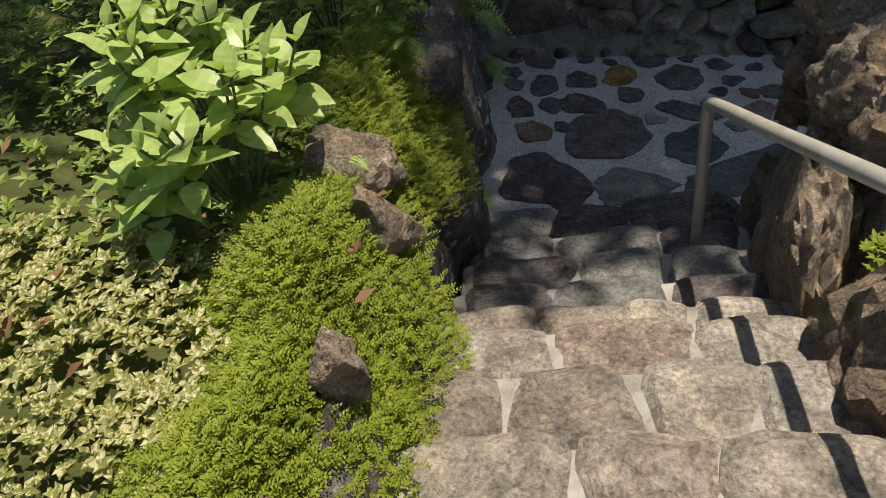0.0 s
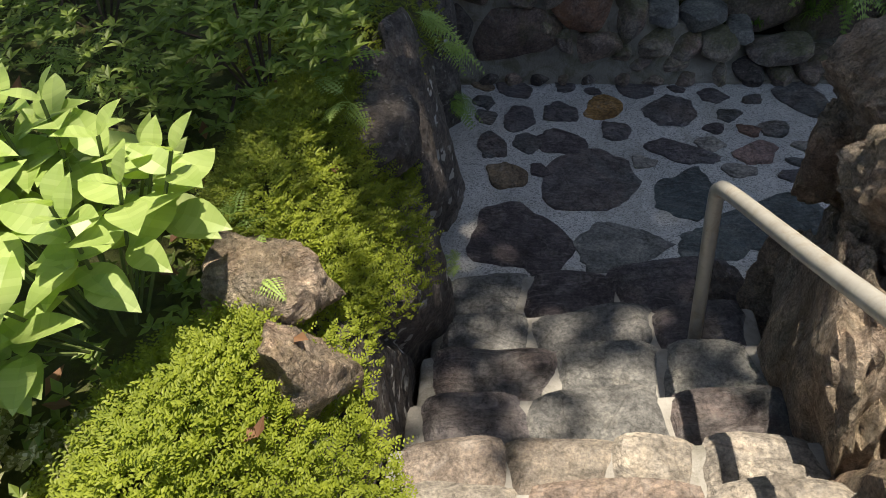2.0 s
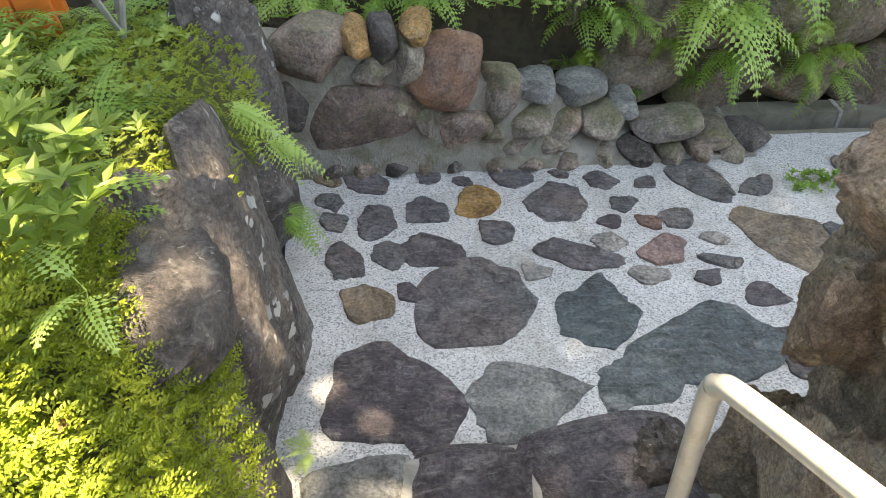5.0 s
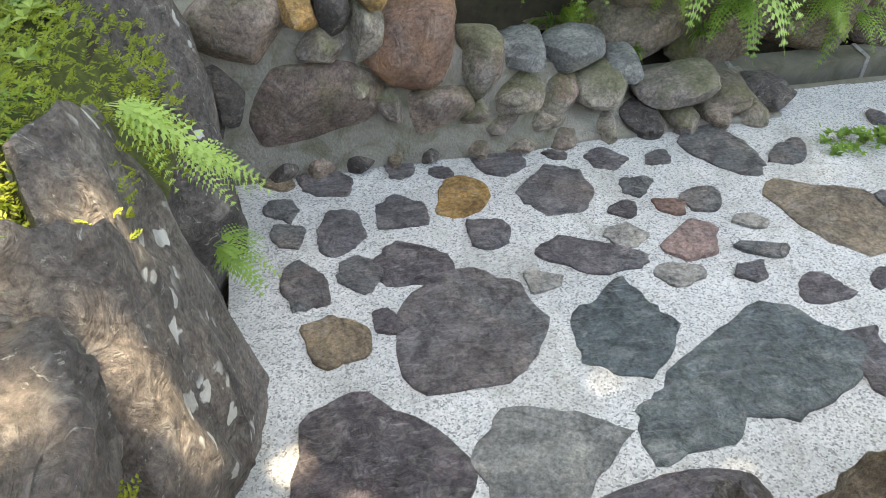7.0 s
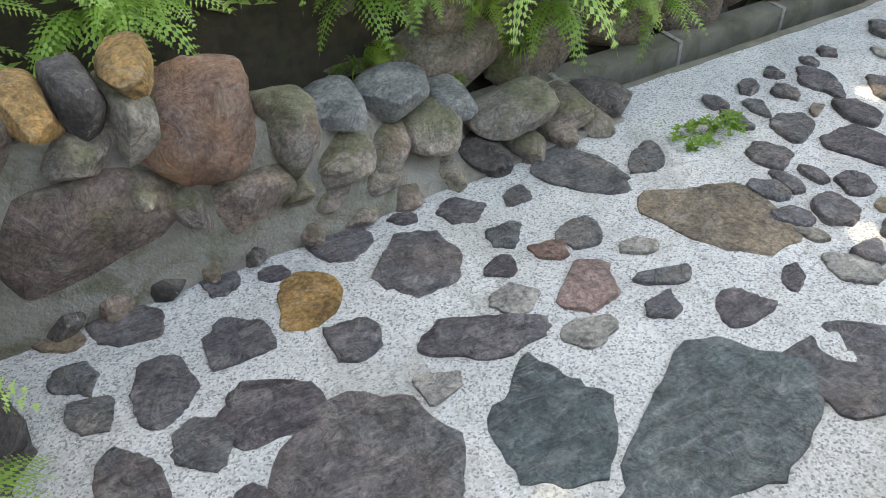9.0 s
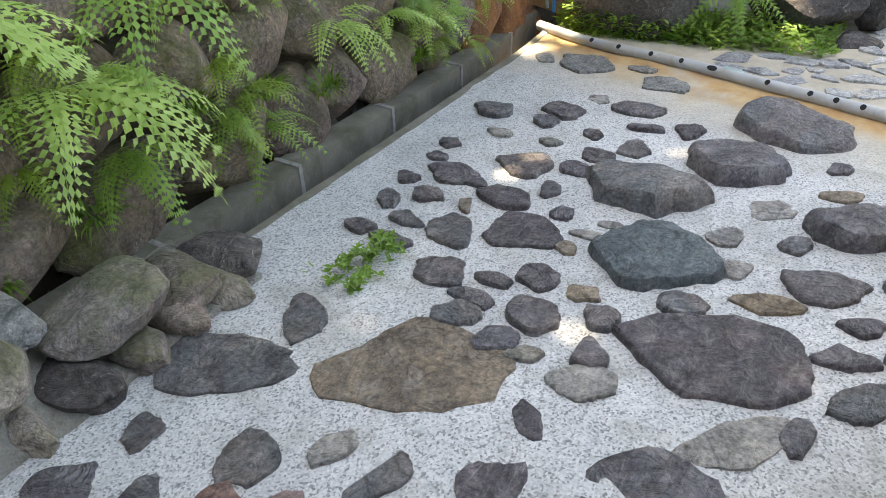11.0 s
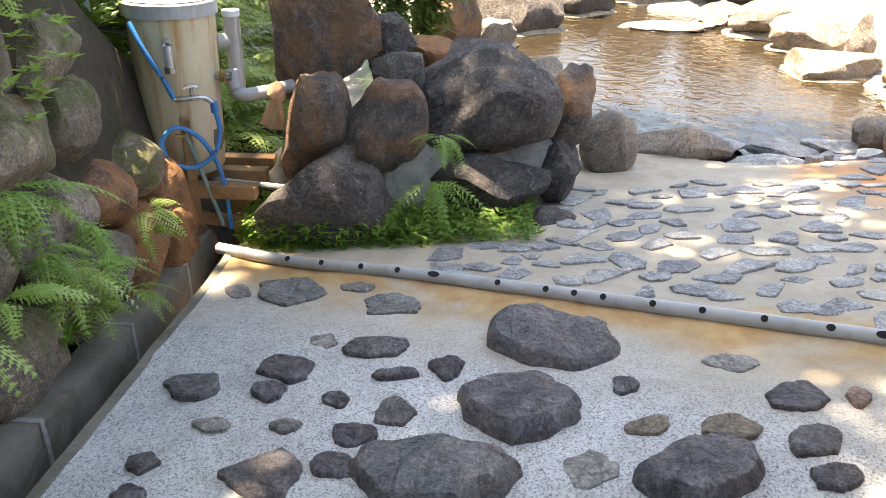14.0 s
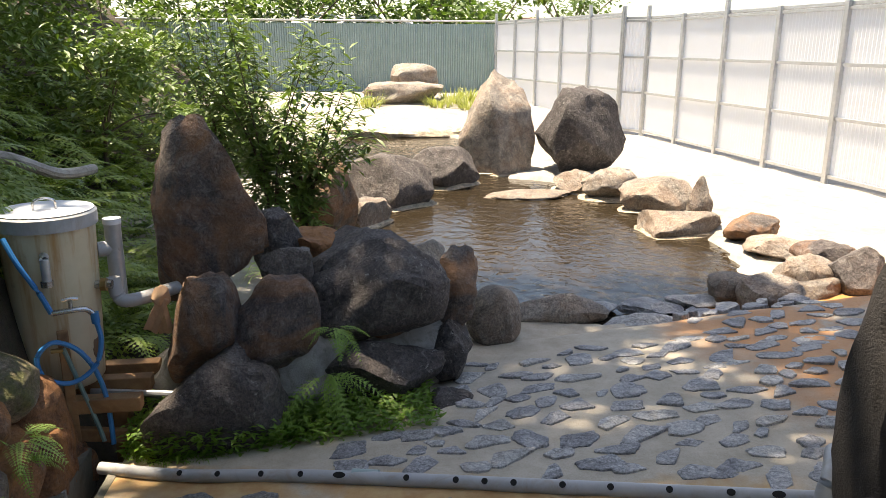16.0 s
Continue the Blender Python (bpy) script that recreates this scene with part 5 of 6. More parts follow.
for _ in range(125):
    x = q.uniform(5.7, 9.0)
    y = 5.15 + 2.6 * q.random() ** 1.2
    if x < 7.0 and y < 5.75:
        continue
    fern(x, y, hill_z(x, y) + q.uniform(0.05, 0.4), q.randint(5, 7), q.uniform(0.6, 1.0), 'leaf_bracken', facing=-115, spread=4.0, rise=0.6, droop=0.7, width=0.25, label="large yellow-green bracken on the hillside", seed=q.randint(0, 99999), pairs=20)
g = Leaves(66)
for _ in range(1500):
    x = q.uniform(7.2, 19.0)
    y = 5.6 + 5.0 * q.random() + max(0, x - 9) * 0.1
    g.frond(Vector((x, y, hill_z(x, y) + q.uniform(0.1, 0.5))), math.radians(-115) + q.uniform(-2, 2), q.uniform(0.6, 1.05), 0.6 * q.uniform(0.7, 1.3), 0.7 * q.uniform(0.7, 1.3), 0.24, 13)
tagged(g.build("bracken", M['leaf_bracken']), "yellow-green bracken covering the upper hillside", "fern", kind="stuff")
leaf_mass("hillside_foliage", "mixed green leaves covering the hillside", "foliage", [(Vector((a, b, hill_z(a, b) + q.uniform(0, 0.25))), 6) for a, b in ((q.uniform(-2, 15), 5.25 + 4.5 * q.random() ** 1.3) for _ in range(6500))], 'leaf_tree', 0.11, 0.45, seed=62, kind="stuff")
leaf_mass("wall_foliage", "green leafy creepers along the top of the wall", "foliage", [(Vector((q.uniform(0.3, 5.3), 5.05 + q.uniform(0, 0.25), 0.95 - 0.1 * k + q.uniform(-0.3, 0.35))), 5) for k in (0, 1) for _ in range(300)], 'leaf_palefern', 0.065, 0.5, seed=63, kind="stuff")
clump_of_grass(2.9, 4.36, floor_z(2.9, 4.36), 10, 0.08, radius=0.05)
leaf_mass("weed", "small bright green weed growing from the floor edge", "weed", [(Vector((2.97 + q.uniform(-0.14, 0.14), 4.25 + q.uniform(-0.07, 0.07), floor_z(2.97, 4.25) + q.uniform(0.01, 0.06))), 5) for _ in range(60)], 'leaf_grass', 0.03, 0.5, seed=64)


# ---- trees ----
def tree(name, x, y, z, height, crown, n, leaf, label, seed, mat='leaf_tree', trunk=0.12, lean=(0, 0), clumps=16, squash=0.6, at=None):
    """A tapered trunk with limbs and a crown of leaf clumps. at: the middle of the crown, from the foot."""
    r = random.Random(seed)
    root = empty(name, x, y, z, label, "tree", "trees around the bath")
    mid = Vector(at) if at else Vector((lean[0], lean[1], height * 0.8))
    fork = mid * 0.62
    bm = bmesh.new()
    tube(bm, arc([(0, 0, -0.2), fork * 0.5 + Vector((0.05, 0.04, 0)), fork], 5), 0.1, 8, rs=[trunk * (1.15 - 0.55 * i / 10) for i in range(11)])
    centres = []
    for i in range(clumps):
        a, k, c = 2.4 * i, math.sqrt((i + 0.5) / clumps), r.uniform(-1, 1)
        c3 = mid + Vector((crown[0] * k * math.cos(a), crown[1] * k * math.sin(a), crown[2] * c * (1 - 0.5 * k)))
        centres.append(c3)
        if i % 2 == 0:
            tube(bm, arc([fork, (fork + c3) / 2 + Vector((0, 0, 0.1)), c3], 4), 0.03, 5, rs=[trunk * (0.4 - 0.034 * j) for j in range(9)])
    part("trunk", bm, M['bark'], root)
    g = Leaves(seed + 1)
    size = max(crown[0], crown[1]) / math.sqrt(clumps) * 1.25
    for i in range(n):
        c3 = r.choice(centres)
        d = Vector((r.gauss(0, 1), r.gauss(0, 1), r.gauss(0, squash)))
        p = c3 + d * size * 0.5
        g.leaf(p, Vector((r.uniform(-1, 1), r.uniform(-1, 1), r.uniform(-0.7, 0.3))), Vector((0, 0, 1)), leaf * r.uniform(0.6, 1.2), leaf * 0.5)
    g.build("crown", M[mat], root)
    return root


tree("broadleaf_tree", 5.4, 9.2, 3.2, 9, (2.7, 1.6, 0.8), 14000, 0.19, "tall broadleaf tree on the hillside shading the floor", 71, at=(-0.2, -3.25, 6.6), clumps=44, trunk=0.2)
tree("broadleaf_tree", 9.2, 8.8, 3.2, 9, (2.2, 2.2, 0.8), 8000, 0.19, "tall broadleaf tree on the hillside above the bath", 72, at=(-0.6, -4.6, 6.8), clumps=28, trunk=0.22)
tree("broadleaf_tree", 0.4, 9.4, 3.2, 9, (2.1, 1.35, 0.9), 3300, 0.19, "tall broadleaf tree on the hillside shading the bank", 73, at=(1.1, -4.2, 6.6), clumps=36, trunk=0.2)
# the next two are out of view, added to darken the hillside foliage
tree("broadleaf_tree", 9.8, 11.6, 4.0, 8, (2.6, 1.8, 0.8), 9000, 0.19, "unseen tall broadleaf tree added to shade the bracken slope", 74, at=(0.2, -3.0, 6.0), clumps=30, trunk=0.2)
tree("broadleaf_tree", 13.5, 12.0, 4.2, 8, (2.6, 1.9, 0.8), 8000, 0.19, "unseen tall broadleaf tree added to shade the hillside beyond the bracken", 78, at=(0.2, -2.6, 6.0), clumps=30, trunk=0.2)
# added behind the walker, only to throw shade beside the steps
tree("broadleaf_tree", 3.7, -1.8, 1.6, 8, (0.9, 1.1, 0.7), 3200, 0.17, "unseen broadleaf tree added to shade the lava rock bank", 75, at=(0.6, 3.1, 6.4), clumps=18, trunk=0.15)
# two added trees, out of view, whose dense crowns keep sky light off the landing
tree("broadleaf_tree", -3.6, 3.8, 2.2, 7, (1.8, 2.4, 1.6), 13000, 0.22, "unseen dense broadleaf tree added to block sky light behind the planted bank", 76, at=(0.9, 0.2, 3.6), clumps=34, trunk=0.18)
tree("broadleaf_tree", 1.0, 8.6, 3.4, 6, (2.6, 1.2, 1.3), 13000, 0.22, "unseen dense broadleaf tree added to block sky light above the retaining wall", 77, at=(0.2, -2.4, 3.4), clumps=34, trunk=0.18)
for i, (x, y, h, cr, n) in enumerate(((33, 0.5, 6, 3.0, 2200), (36, 5, 7, 3.4, 2200), (32, 9, 6.5, 3.2, 2400), (40, -4, 6.5, 3.2, 2000), (25, 11, 6, 3.0, 2400), (18, 11.5, 6, 2.8, 2600), (44, 1, 8, 4.0, 2000), (13, 10.5, 5.5, 2.6, 2600), (46, -10, 8, 4.0, 1800))):
    tree("broadleaf_tree", x, y, -1.2 if x > 30 else 1.5, h, (cr, cr, h * 0.42), n, 0.42, "leafy green tree behind the bath fence", 80 + i, trunk=0.16, clumps=22, at=(0, 0, h * 0.62))


for i, (x, y, h) in enumerate(((13.5, 6.8, 2.2), (15.8, 7.4, 2.4), (12.6, 8.2, 2.4), (18.5, 8.0, 2.6), (14.8, 5.4, 1.4), (17.5, 5.8, 1.6))):
    tree("bush", x, y, hill_z(x, y) - 0.1, h, (h * 0.5, h * 0.5, h * 0.4), 1500, 0.17, "leafy green bush on the hillside by the bath", 120 + i, mat='leaf_willow', trunk=0.04, clumps=16, at=(0, 0, h * 0.55))


def sapling(x, y, z, h, seed, label, n=16, mat='leaf_willow', leaf=0.15):
    """A thin-stemmed shrub with narrow leaves along arching branches."""
    n = int(n * 0.7)
    r = random.Random(seed)
    root = empty("sapling", x, y, z, label, "shrub", "shrubs beside the bath")
    g = Leaves(seed)
    for i in range(n):
        a = r.uniform(0, 6.283)
        out = r.uniform(0.15, 0.42) * h
        pts = arc([(0, 0, 0), (0.25 * out * math.cos(a), 0.25 * out * math.sin(a), h * 0.45), (out * math.cos(a), out * math.sin(a), h * r.uniform(0.6, 1.05))], 7)
        part("branch", tube(bmesh.new(), pts, 0.008, 5, rs=[0.010 - 0.0005 * j for j in range(len(pts))]), M['bark'], root)
        for p in pts[4:]:
            for _ in range(13):
                b = r.uniform(0, 6.283)
                g.leaf(p + Vector((r.gauss(0, 0.07), r.gauss(0, 0.07), r.gauss(0, 0.08))), Vector((math.cos(b), math.sin(b), r.uniform(-0.6, 0.5))), Vector((0, 0, 1)), leaf * r.uniform(0.6, 1.2), leaf * 0.28)
    g.build("foliage", M[mat], root)


sapling(9.0, 4.2, -0.3, 2.1, 91, "tall narrow-leaved green shrub beside the bath", 22)
sapling(9.3, 3.95, -0.35, 1.6, 92, "narrow-leaved green shrub leaning over the bath", 16)
sapling(9.9, 4.7, -0.2, 2.4, 94, "tall green shrub against the sheet fence", 18)
for x, y, z in ((7.9, 3.75, -0.15), (8.3, 3.6, -0.25), (7.7, 4.0, -0.1), (8.6, 3.7, -0.25), (8.1, 4.1, -0.1)):
    clump_of_grass(x, y, z, 130, 0.55, radius=0.14, width=0.014, label="arching grass clump beside the bath", droop=0.8, mat='leaf_palefern' if x < 8 else 'leaf_grass')
for x, y in ((24.0, 0.6), (24.6, 0.1), (23.4, -0.2), (25.0, -0.5), (23.9, 2.6)):
    clump_of_grass(x, y, ground_z(x, y), 120, 0.7, radius=0.4, width=0.03, mat='leaf_straw', label="sunlit pale grass near the corner of the fence")


# ---- rail beside the steps ----
rail = empty("handrail", 1.475, 2.42, 0.50, "weathered grey pipe handrail with bent end post", "handrail")
line = arc([(0, 0, -0.15), (0, 0, 0.3), (0, 0, 0.68), (0.003, -0.02, 0.75), (0.014, -0.09, 0.802), (0.07, -0.5, 1.017), (0.16, -1.1, 1.33), (0.32, -2.3, 1.96)], 6)
part("pipe", tube(bmesh.new(), line, 0.023, 14), M['rail'], rail)
part("base_flange", tube(bmesh.new(), [(0, 0, -0.075), (0, 0, -0.055)], 0.045, 14), M['steel'], rail)

# ---- perforated pipe on the floor ----
run = [(5.70, 4.80), (5.53, 4.40), (5.34, 3.85), (5.14, 3.38), (4.88, 2.80), (4.62, 2.22), (4.50, 1.95), (4.42, 1.72)]
pipe = empty("drain_pipe", 5.1, 3.3, floor_z(5.1, 3.3), "grey plastic drain pipe with round side holes", "pipe")
O = Vector((5.1, 3.3, floor_z(5.1, 3.3)))
pts = arc([Vector((x, y, floor_z(x, y) + 0.020)) - O for x, y in run], 6)
part("tube", tube(bmesh.new(), pts, 0.030, 16), M['pvc'], pipe)
sleeve_at = Vector((5.235, 3.56, floor_z(5.235, 3.56) + 0.02)) - O
part("sleeve", tube(bmesh.new(), [sleeve_at + Vector((0.02, 0.055, -0.004)), sleeve_at - Vector((0.02, 0.055, -0.004))], 0.0325, 16), M['tealfence'], pipe, "faded blue repair sleeve")
for x, y, w in ((5.53, 4.39, 1), (5.47, 4.21, 1), (5.40, 4.01, 1), (5.34, 3.83, 1), (5.27, 3.66, 2.2), (5.14, 3.38, 1), (5.055, 3.18, 1), (5.0, 3.07, 1), (4.95, 2.96, 1), (4.87, 2.78, 1), (4.795, 2.61, 1), (4.705, 2.41, 1), (4.615, 2.21, 1.2), (4.55, 2.06, 1.8)):
    near = min(pts, key=lambda p: (p + O - Vector((x, y, 0))).to_2d().length)
    i = pts.index(near)
    d = (pts[min(i + 1, len(pts) - 1)] - pts[max(i - 1, 0)]).normalized()
    a = pts[max(i - 1, 0)] + d * (Vector((x, y, 0)) - O - pts[max(i - 1, 0)]).dot(Vector((d.x, d.y, 0)))
    nrm = (Vector((-0.62, 0.1, 0.78)) - d * d.dot(Vector((-0.62, 0.1, 0.78)))).normalized()
    # no opening is cut: a near-black disc paints the shade inside each hole
    bm = bmesh.new()
    bmesh.ops.create_cone(bm, cap_ends=True, segments=14, radius1=0.0135, radius2=0.0135, depth=0.006)
    rot = Matrix((d, nrm.cross(d), nrm)).transposed().to_4x4()
    for v in bm.verts:
        v.co.x *= w
    part("hole", bm, M['hole'], pipe, m=Matrix.Translation(a + nrm * 0.0283) @ rot)

# ---- patch of ground between the gutter and the standing rocks ----
grid("bed", 5.66, 8.1, 3.2, 5.9, 0.1, lambda x, y: -0.44 + 0.03 * wob(x, y, 3, 4) + (0.02 if y > 3.9 else -0.03 * (3.9 - y)) - max(0.0, 0.25 - abs(y - 4.85)) * (1.0 if x < 6.5 else 0), M['soil'], "dark damp earth under grass by the rocks")
q = random.Random(17)
g = Leaves(18)
for _ in range(9000):
    x, y = q.uniform(5.72, 6.25), q.uniform(3.15, 4.72)
    if x > 5.74 + 0.55 * (0.5 + 0.5 * math.sin((y - 3.0) * 2.0)) and q.random() < 0.5:
        continue
    s = (x - 4.53) * 0.92 - (y - 2.0) * 0.391
    if s < 0.10:
        continue
    a = q.uniform(0, 6.283)
    if q.random() < 0.4:
        g.blade(Vector((x, y, -0.43)), Vector((0.5 * math.cos(a), 0.5 * math.sin(a), 1)).normalized(), q.uniform(0.10, 0.20), 0.008, 0.7)
    else:
        g.leaf(Vector((x, y, -0.43 + q.uniform(0.02, 0.17))), Vector((math.cos(a), math.sin(a), q.uniform(-0.2, 0.8))), Vector((0, 0, 1)), q.uniform(0.035, 0.07), 0.022)
tagged(g.build("weeds", M['leaf_grass']), "bright green weeds and grass below the boulders", "grass", kind="stuff")

# ---- standing rocks beside the bath: boulders set in mortar ----
pile = empty("rock_pile", 6.3, 3.9, -0.45, "pile of dark boulders set in mortar by the bath", "rock")


def pile_rock(x, y, z, sx, sy, sz, mat, seed, turn=(0, 0, 0), cuts=5, rough=0.11, name="boulder"):
    boulder(name, x - 6.3, y - 3.9, z + 0.45, sx, sy, sz, mat, "", parent=pile, seed=seed, turn=turn, cuts=cuts, rough=rough, sub=4, soft=0.9, block=0.75)


bm = rock_bm(0.34, 0.54, 0.38, 5, 6, 0.12, 3)
part("mortar", bm, M['joint'], pile, m=pose(0.15, 0.18, 0.14))
part("mortar", rock_bm(0.24, 0.38, 0.30, 6, 6, 0.12, 3), M['joint'], pile, m=pose(0.25, -0.5, 0.20))
# the tall pointed rock
bm = rock_bm(0.17, 0.235, 0.47, 209, 4, 0.12, 4, soft=1.0, block=0.75)
for v in bm.verts:
    k = (v.co.z + 0.47) / 0.94
    s = 1.06 - 0.36 * max(0, k - 0.55) ** 1.2
    v.co.x *= s
    v.co.y = v.co.y * s + 0.06 * k
part("standing_stone", bm, M['spring'], pile, "tall pointed rust-streaked standing stone", m=pose(0.30, 0.42, 1.08, 4, -4, 10))
pile_rock(6.16, 4.37, 0.10, 0.17, 0.175, 0.26, 'spring', 212, (0, 0, 0))
pile_rock(6.14, 3.99, 0.10, 0.18, 0.195, 0.235, 'spring', 213, (8, 0, 0))
pile_rock(6.02, 4.30, -0.27, 0.22, 0.31, 0.28, 'dark', 214)
pile_rock(6.40, 3.93, 0.36, 0.13, 0.12, 0.11, 'dark', 215)
pile_rock(6.42, 3.47, 0.20, 0.20, 0.37, 0.25, 'dark', 216, (-18, 0, 0), cuts=9)
pile_rock(6.25, 3.47, -0.20, 0.18, 0.31, 0.20, 'dark', 217, cuts=9)
pile_rock(6.42, 3.02, -0.20, 0.15, 0.14, 0.17, 'dark', 218, cuts=9)
pile_rock(6.78, 3.20, 0.27, 0.24, 0.20, 0.09, 'tan', 219, cuts=9)
pile_rock(6.72, 2.98, 0.06, 0.18, 0.14, 0.28, 'spring', 220, (12, 0, 0), cuts=9)
pile_rock(6.60, 3.25, 0.08, 0.2, 0.25, 0.2, 'spring', 225)
pile_rock(7.00, 4.02, 0.36, 0.16, 0.14, 0.18, 'dark', 221)
pile_rock(7.05, 3.80, 0.28, 0.16, 0.16, 0.12, 'orange', 222)
pile_rock(6.85, 3.6, 0.05, 0.3, 0.35, 0.35, 'dark', 223)
pile_rock(6.05, 3.05, -0.36, 0.10, 0.10, 0.07, 'dark', 224)
boulder("round_rock", 7.15, 2.575, -0.265, 0.175, 0.175, 0.195, 'bath', "smooth round brown boulder at the bath edge", group="bath edge rocks", cuts=2, rough=0.04)
boulder("edge_slab", 7.48, 2.0, -0.37, 0.13, 0.32, 0.13, 'bath', "flat brown slab forming the bath edge", group="bath edge rocks", cuts=12, soft=0.97)
fern(6.02, 3.68, 0.14, 8, 0.26, 'leaf_fern', facing=190, spread=3.0, rise=0.3, droop=0.7, width=0.09, label="dark green fern between boulders")
fern(5.98, 3.72, -0.10, 9, 0.40, 'leaf_fern', facing=190, spread=3.0, rise=0.2, droop=0.8, width=0.08, label="dark green fern between boulders")
fern(6.05, 3.85, -0.3, 8, 0.3, 'leaf_grass', facing=190, spread=3.2, rise=0.4, droop=0.7, width=0.07, label="green fern at the foot of boulders")


# ---- rocks round and in the bath ----
def bath_rock(x, y, z, hy, hz, label, mat='bath', hx=None, seed=None, crust=True, cuts=9, turn=(0, 0, 0), rough=0.1):
    root = empty("bath_rock", x, y, -0.47, label, "rock", "bath edge rocks")
    hx = hx or hy
    s = seed or int(abs(x * 131 + y * 77))
    part("boulder", rock_bm(hx, hy, hz, s, cuts, rough, 4, soft=0.97, block=0.7 if x > 20 else 0.35), M[mat], root, m=pose(0, 0, z + 0.47, *turn))
    if crust:
        bm = rock_bm(hx * 1.12, hy * 1.12, 0.05, s, cuts, rough, 3)
        part("mineral_crust", bm, M['sinter'], root, "pale orange mineral crust at the waterline", m=pose(0, 0, 0.0))


bath_rock(14.6, 0.98, 0.10, 0.52, 1.02, "tall pale weathered standing rock in the bath", 'bath', 0.5, 12, cuts=11)
bath_rock(14.4, -0.30, 0.10, 0.70, 0.72, "large dark pyramid-shaped rock at the bath edge", 'dark', 0.6, 23, cuts=10)
bath_rock(12.1, 2.93, -0.25, 0.50, 0.36, "dark rounded boulder standing in the bath", 'dark', 0.4, 31)
bath_rock(13.5, 1.92, -0.25, 0.50, 0.30, "dark rounded boulder standing in the bath", 'dark', 0.4, 32)
bath_rock(11.0, 3.35, -0.40, 0.30, 0.26, "pale rounded boulder at the bath edge", 'bath', 0.4, 33)
bath_rock(12.5, 0.83, -0.46, 0.62, 0.06, "flat pale slab lying in the bath", 'bath', 0.3, 34, crust=False)
bath_rock(12.2, -0.10, -0.30, 0.34, 0.22, "grey boulder in the bath edge", 'bath', 0.3, 35)
bath_rock(12.8, 0.2, -0.36, 0.25, 0.16, "grey boulder in the bath edge", 'bath', 0.3, 45)
bath_rock(11.3, -0.42, -0.30, 0.38, 0.24, "grey boulder in the bath edge", 'bath', 0.32, 36)
bath_rock(10.35, -0.52, -0.18, 0.13, 0.26, "small upright rock at the bath edge", 'bath', 0.13, 37, crust=False)
bath_rock(10.2, -0.20, -0.38, 0.45, 0.17, "low pale crusted rock at the bath edge", 'bath', 0.3, 38)
bath_rock(9.6, -0.74, -0.33, 0.29, 0.15, "brown angular rock at the bath edge", 'spring', 0.26, 39)
bath_rock(9.0, -0.72, -0.38, 0.29, 0.11, "low grey rock at the bath edge", 'bath', 0.26, 40)
bath_rock(8.1, -0.38, -0.38, 0.26, 0.17, "grey brown rock at the bath edge", 'bath', 0.22, 41, crust=False)
bath_rock(7.9, -0.72, -0.30, 0.23, 0.23, "grey rock at the bath edge", 'dark', 0.22, 42, crust=False)
bath_rock(7.75, 0.48, -0.37, 0.21, 0.14, "smooth grey rock at the bath edge", 'bath', 0.18, 43, crust=False, cuts=4)
bath_rock(7.42, 0.33, -0.31, 0.20, 0.17, "brown rock with a hollow at the bath edge", 'bath', 0.18, 44, crust=False, cuts=3)
bath_rock(8.4, -0.78, -0.30, 0.24, 0.14, "brown rock at the bath edge", 'spring', 0.22, 46, crust=False)
bath_rock(7.85, -0.35, -0.42, 0.3, 0.12, "low grey rock at the bath edge", 'bath', 0.2, 47, crust=False)
for x, y, hx, hy, tz in ((7.62, 1.72, 0.13, 0.24, 20), (7.35, 1.42, 0.12, 0.26, -12), (7.66, 1.22, 0.15, 0.25, 8), (7.36, 0.94, 0.13, 0.22, 15), (7.72, 0.78, 0.14, 0.22, -20), (7.12, 1.15, 0.1, 0.2, 5)):
    bath_rock(x, y, -0.435, hy, 0.045, "flat pale grey slab laid at the bath edge", 'flag', hx, int(x * 100 + y * 10), crust=False, turn=(0, 0, tz))
bath_rock(10.0, 3.75, 0.1, 0.32, 0.5, "brown mossy boulder behind grass", 'spring', 0.3, 48, crust=False)
bath_rock(9.0, 3.55, -0.32, 0.28, 0.2, "smooth tan boulder at the bath edge", 'tan', 0.3, 49, cuts=3)
bath_rock(16.5, 0.55, -0.45, 1.3, 0.14, "orange crusted ledge of the far basin", 'sinter', 0.4, 50, crust=False, turn=(0, 0, 70))
bath_rock(20.2, 2.2, -0.40, 1.5, 0.22, "pale crusted ledge behind the far basin", 'sinter', 0.6, 51, crust=False)
bath_rock(24.9, 1.5, 0.15, 1.05, 0.30, "flat pale bench rock by the fence", 'bath', 0.6, 52, crust=False)
bath_rock(25.4, 1.2, 0.55, 0.6, 0.42, "pale angular rock on the bench rock", 'bath', 0.5, 53, crust=False)

# ---- source tank with tap and hose ----
tank = empty("water_tank", 6.2, 5.08, -0.14, "aged cream spring water tank with white lid", "tank")
tank.matrix_basis = pose(6.2, 5.08, -0.14, 0, 0, 20)
bm = bmesh.new()
prof = [(0.175, 0.0), (0.19, 0.02), (0.20, 0.2), (0.212, 0.5), (0.222, 0.83)]
n = 40
rings = [[bm.verts.new((r * math.cos(6.28319 * k / n), r * math.sin(6.28319 * k / n), z)) for k in range(n)] for r, z in prof]
for u, w in zip(rings, rings[1:]):
    for k in range(n):
        bm.faces.new((u[k], u[(k + 1) % n], w[(k + 1) % n], w[k]))
bm.faces.new(rings[0][::-1])
bm.faces.new(rings[-1])
part("barrel", bm, M['tank'], tank)
bm = bmesh.new()
prof = [(0.225, 0.83), (0.237, 0.832), (0.237, 0.895), (0.225, 0.905), (0.0, 0.912)]
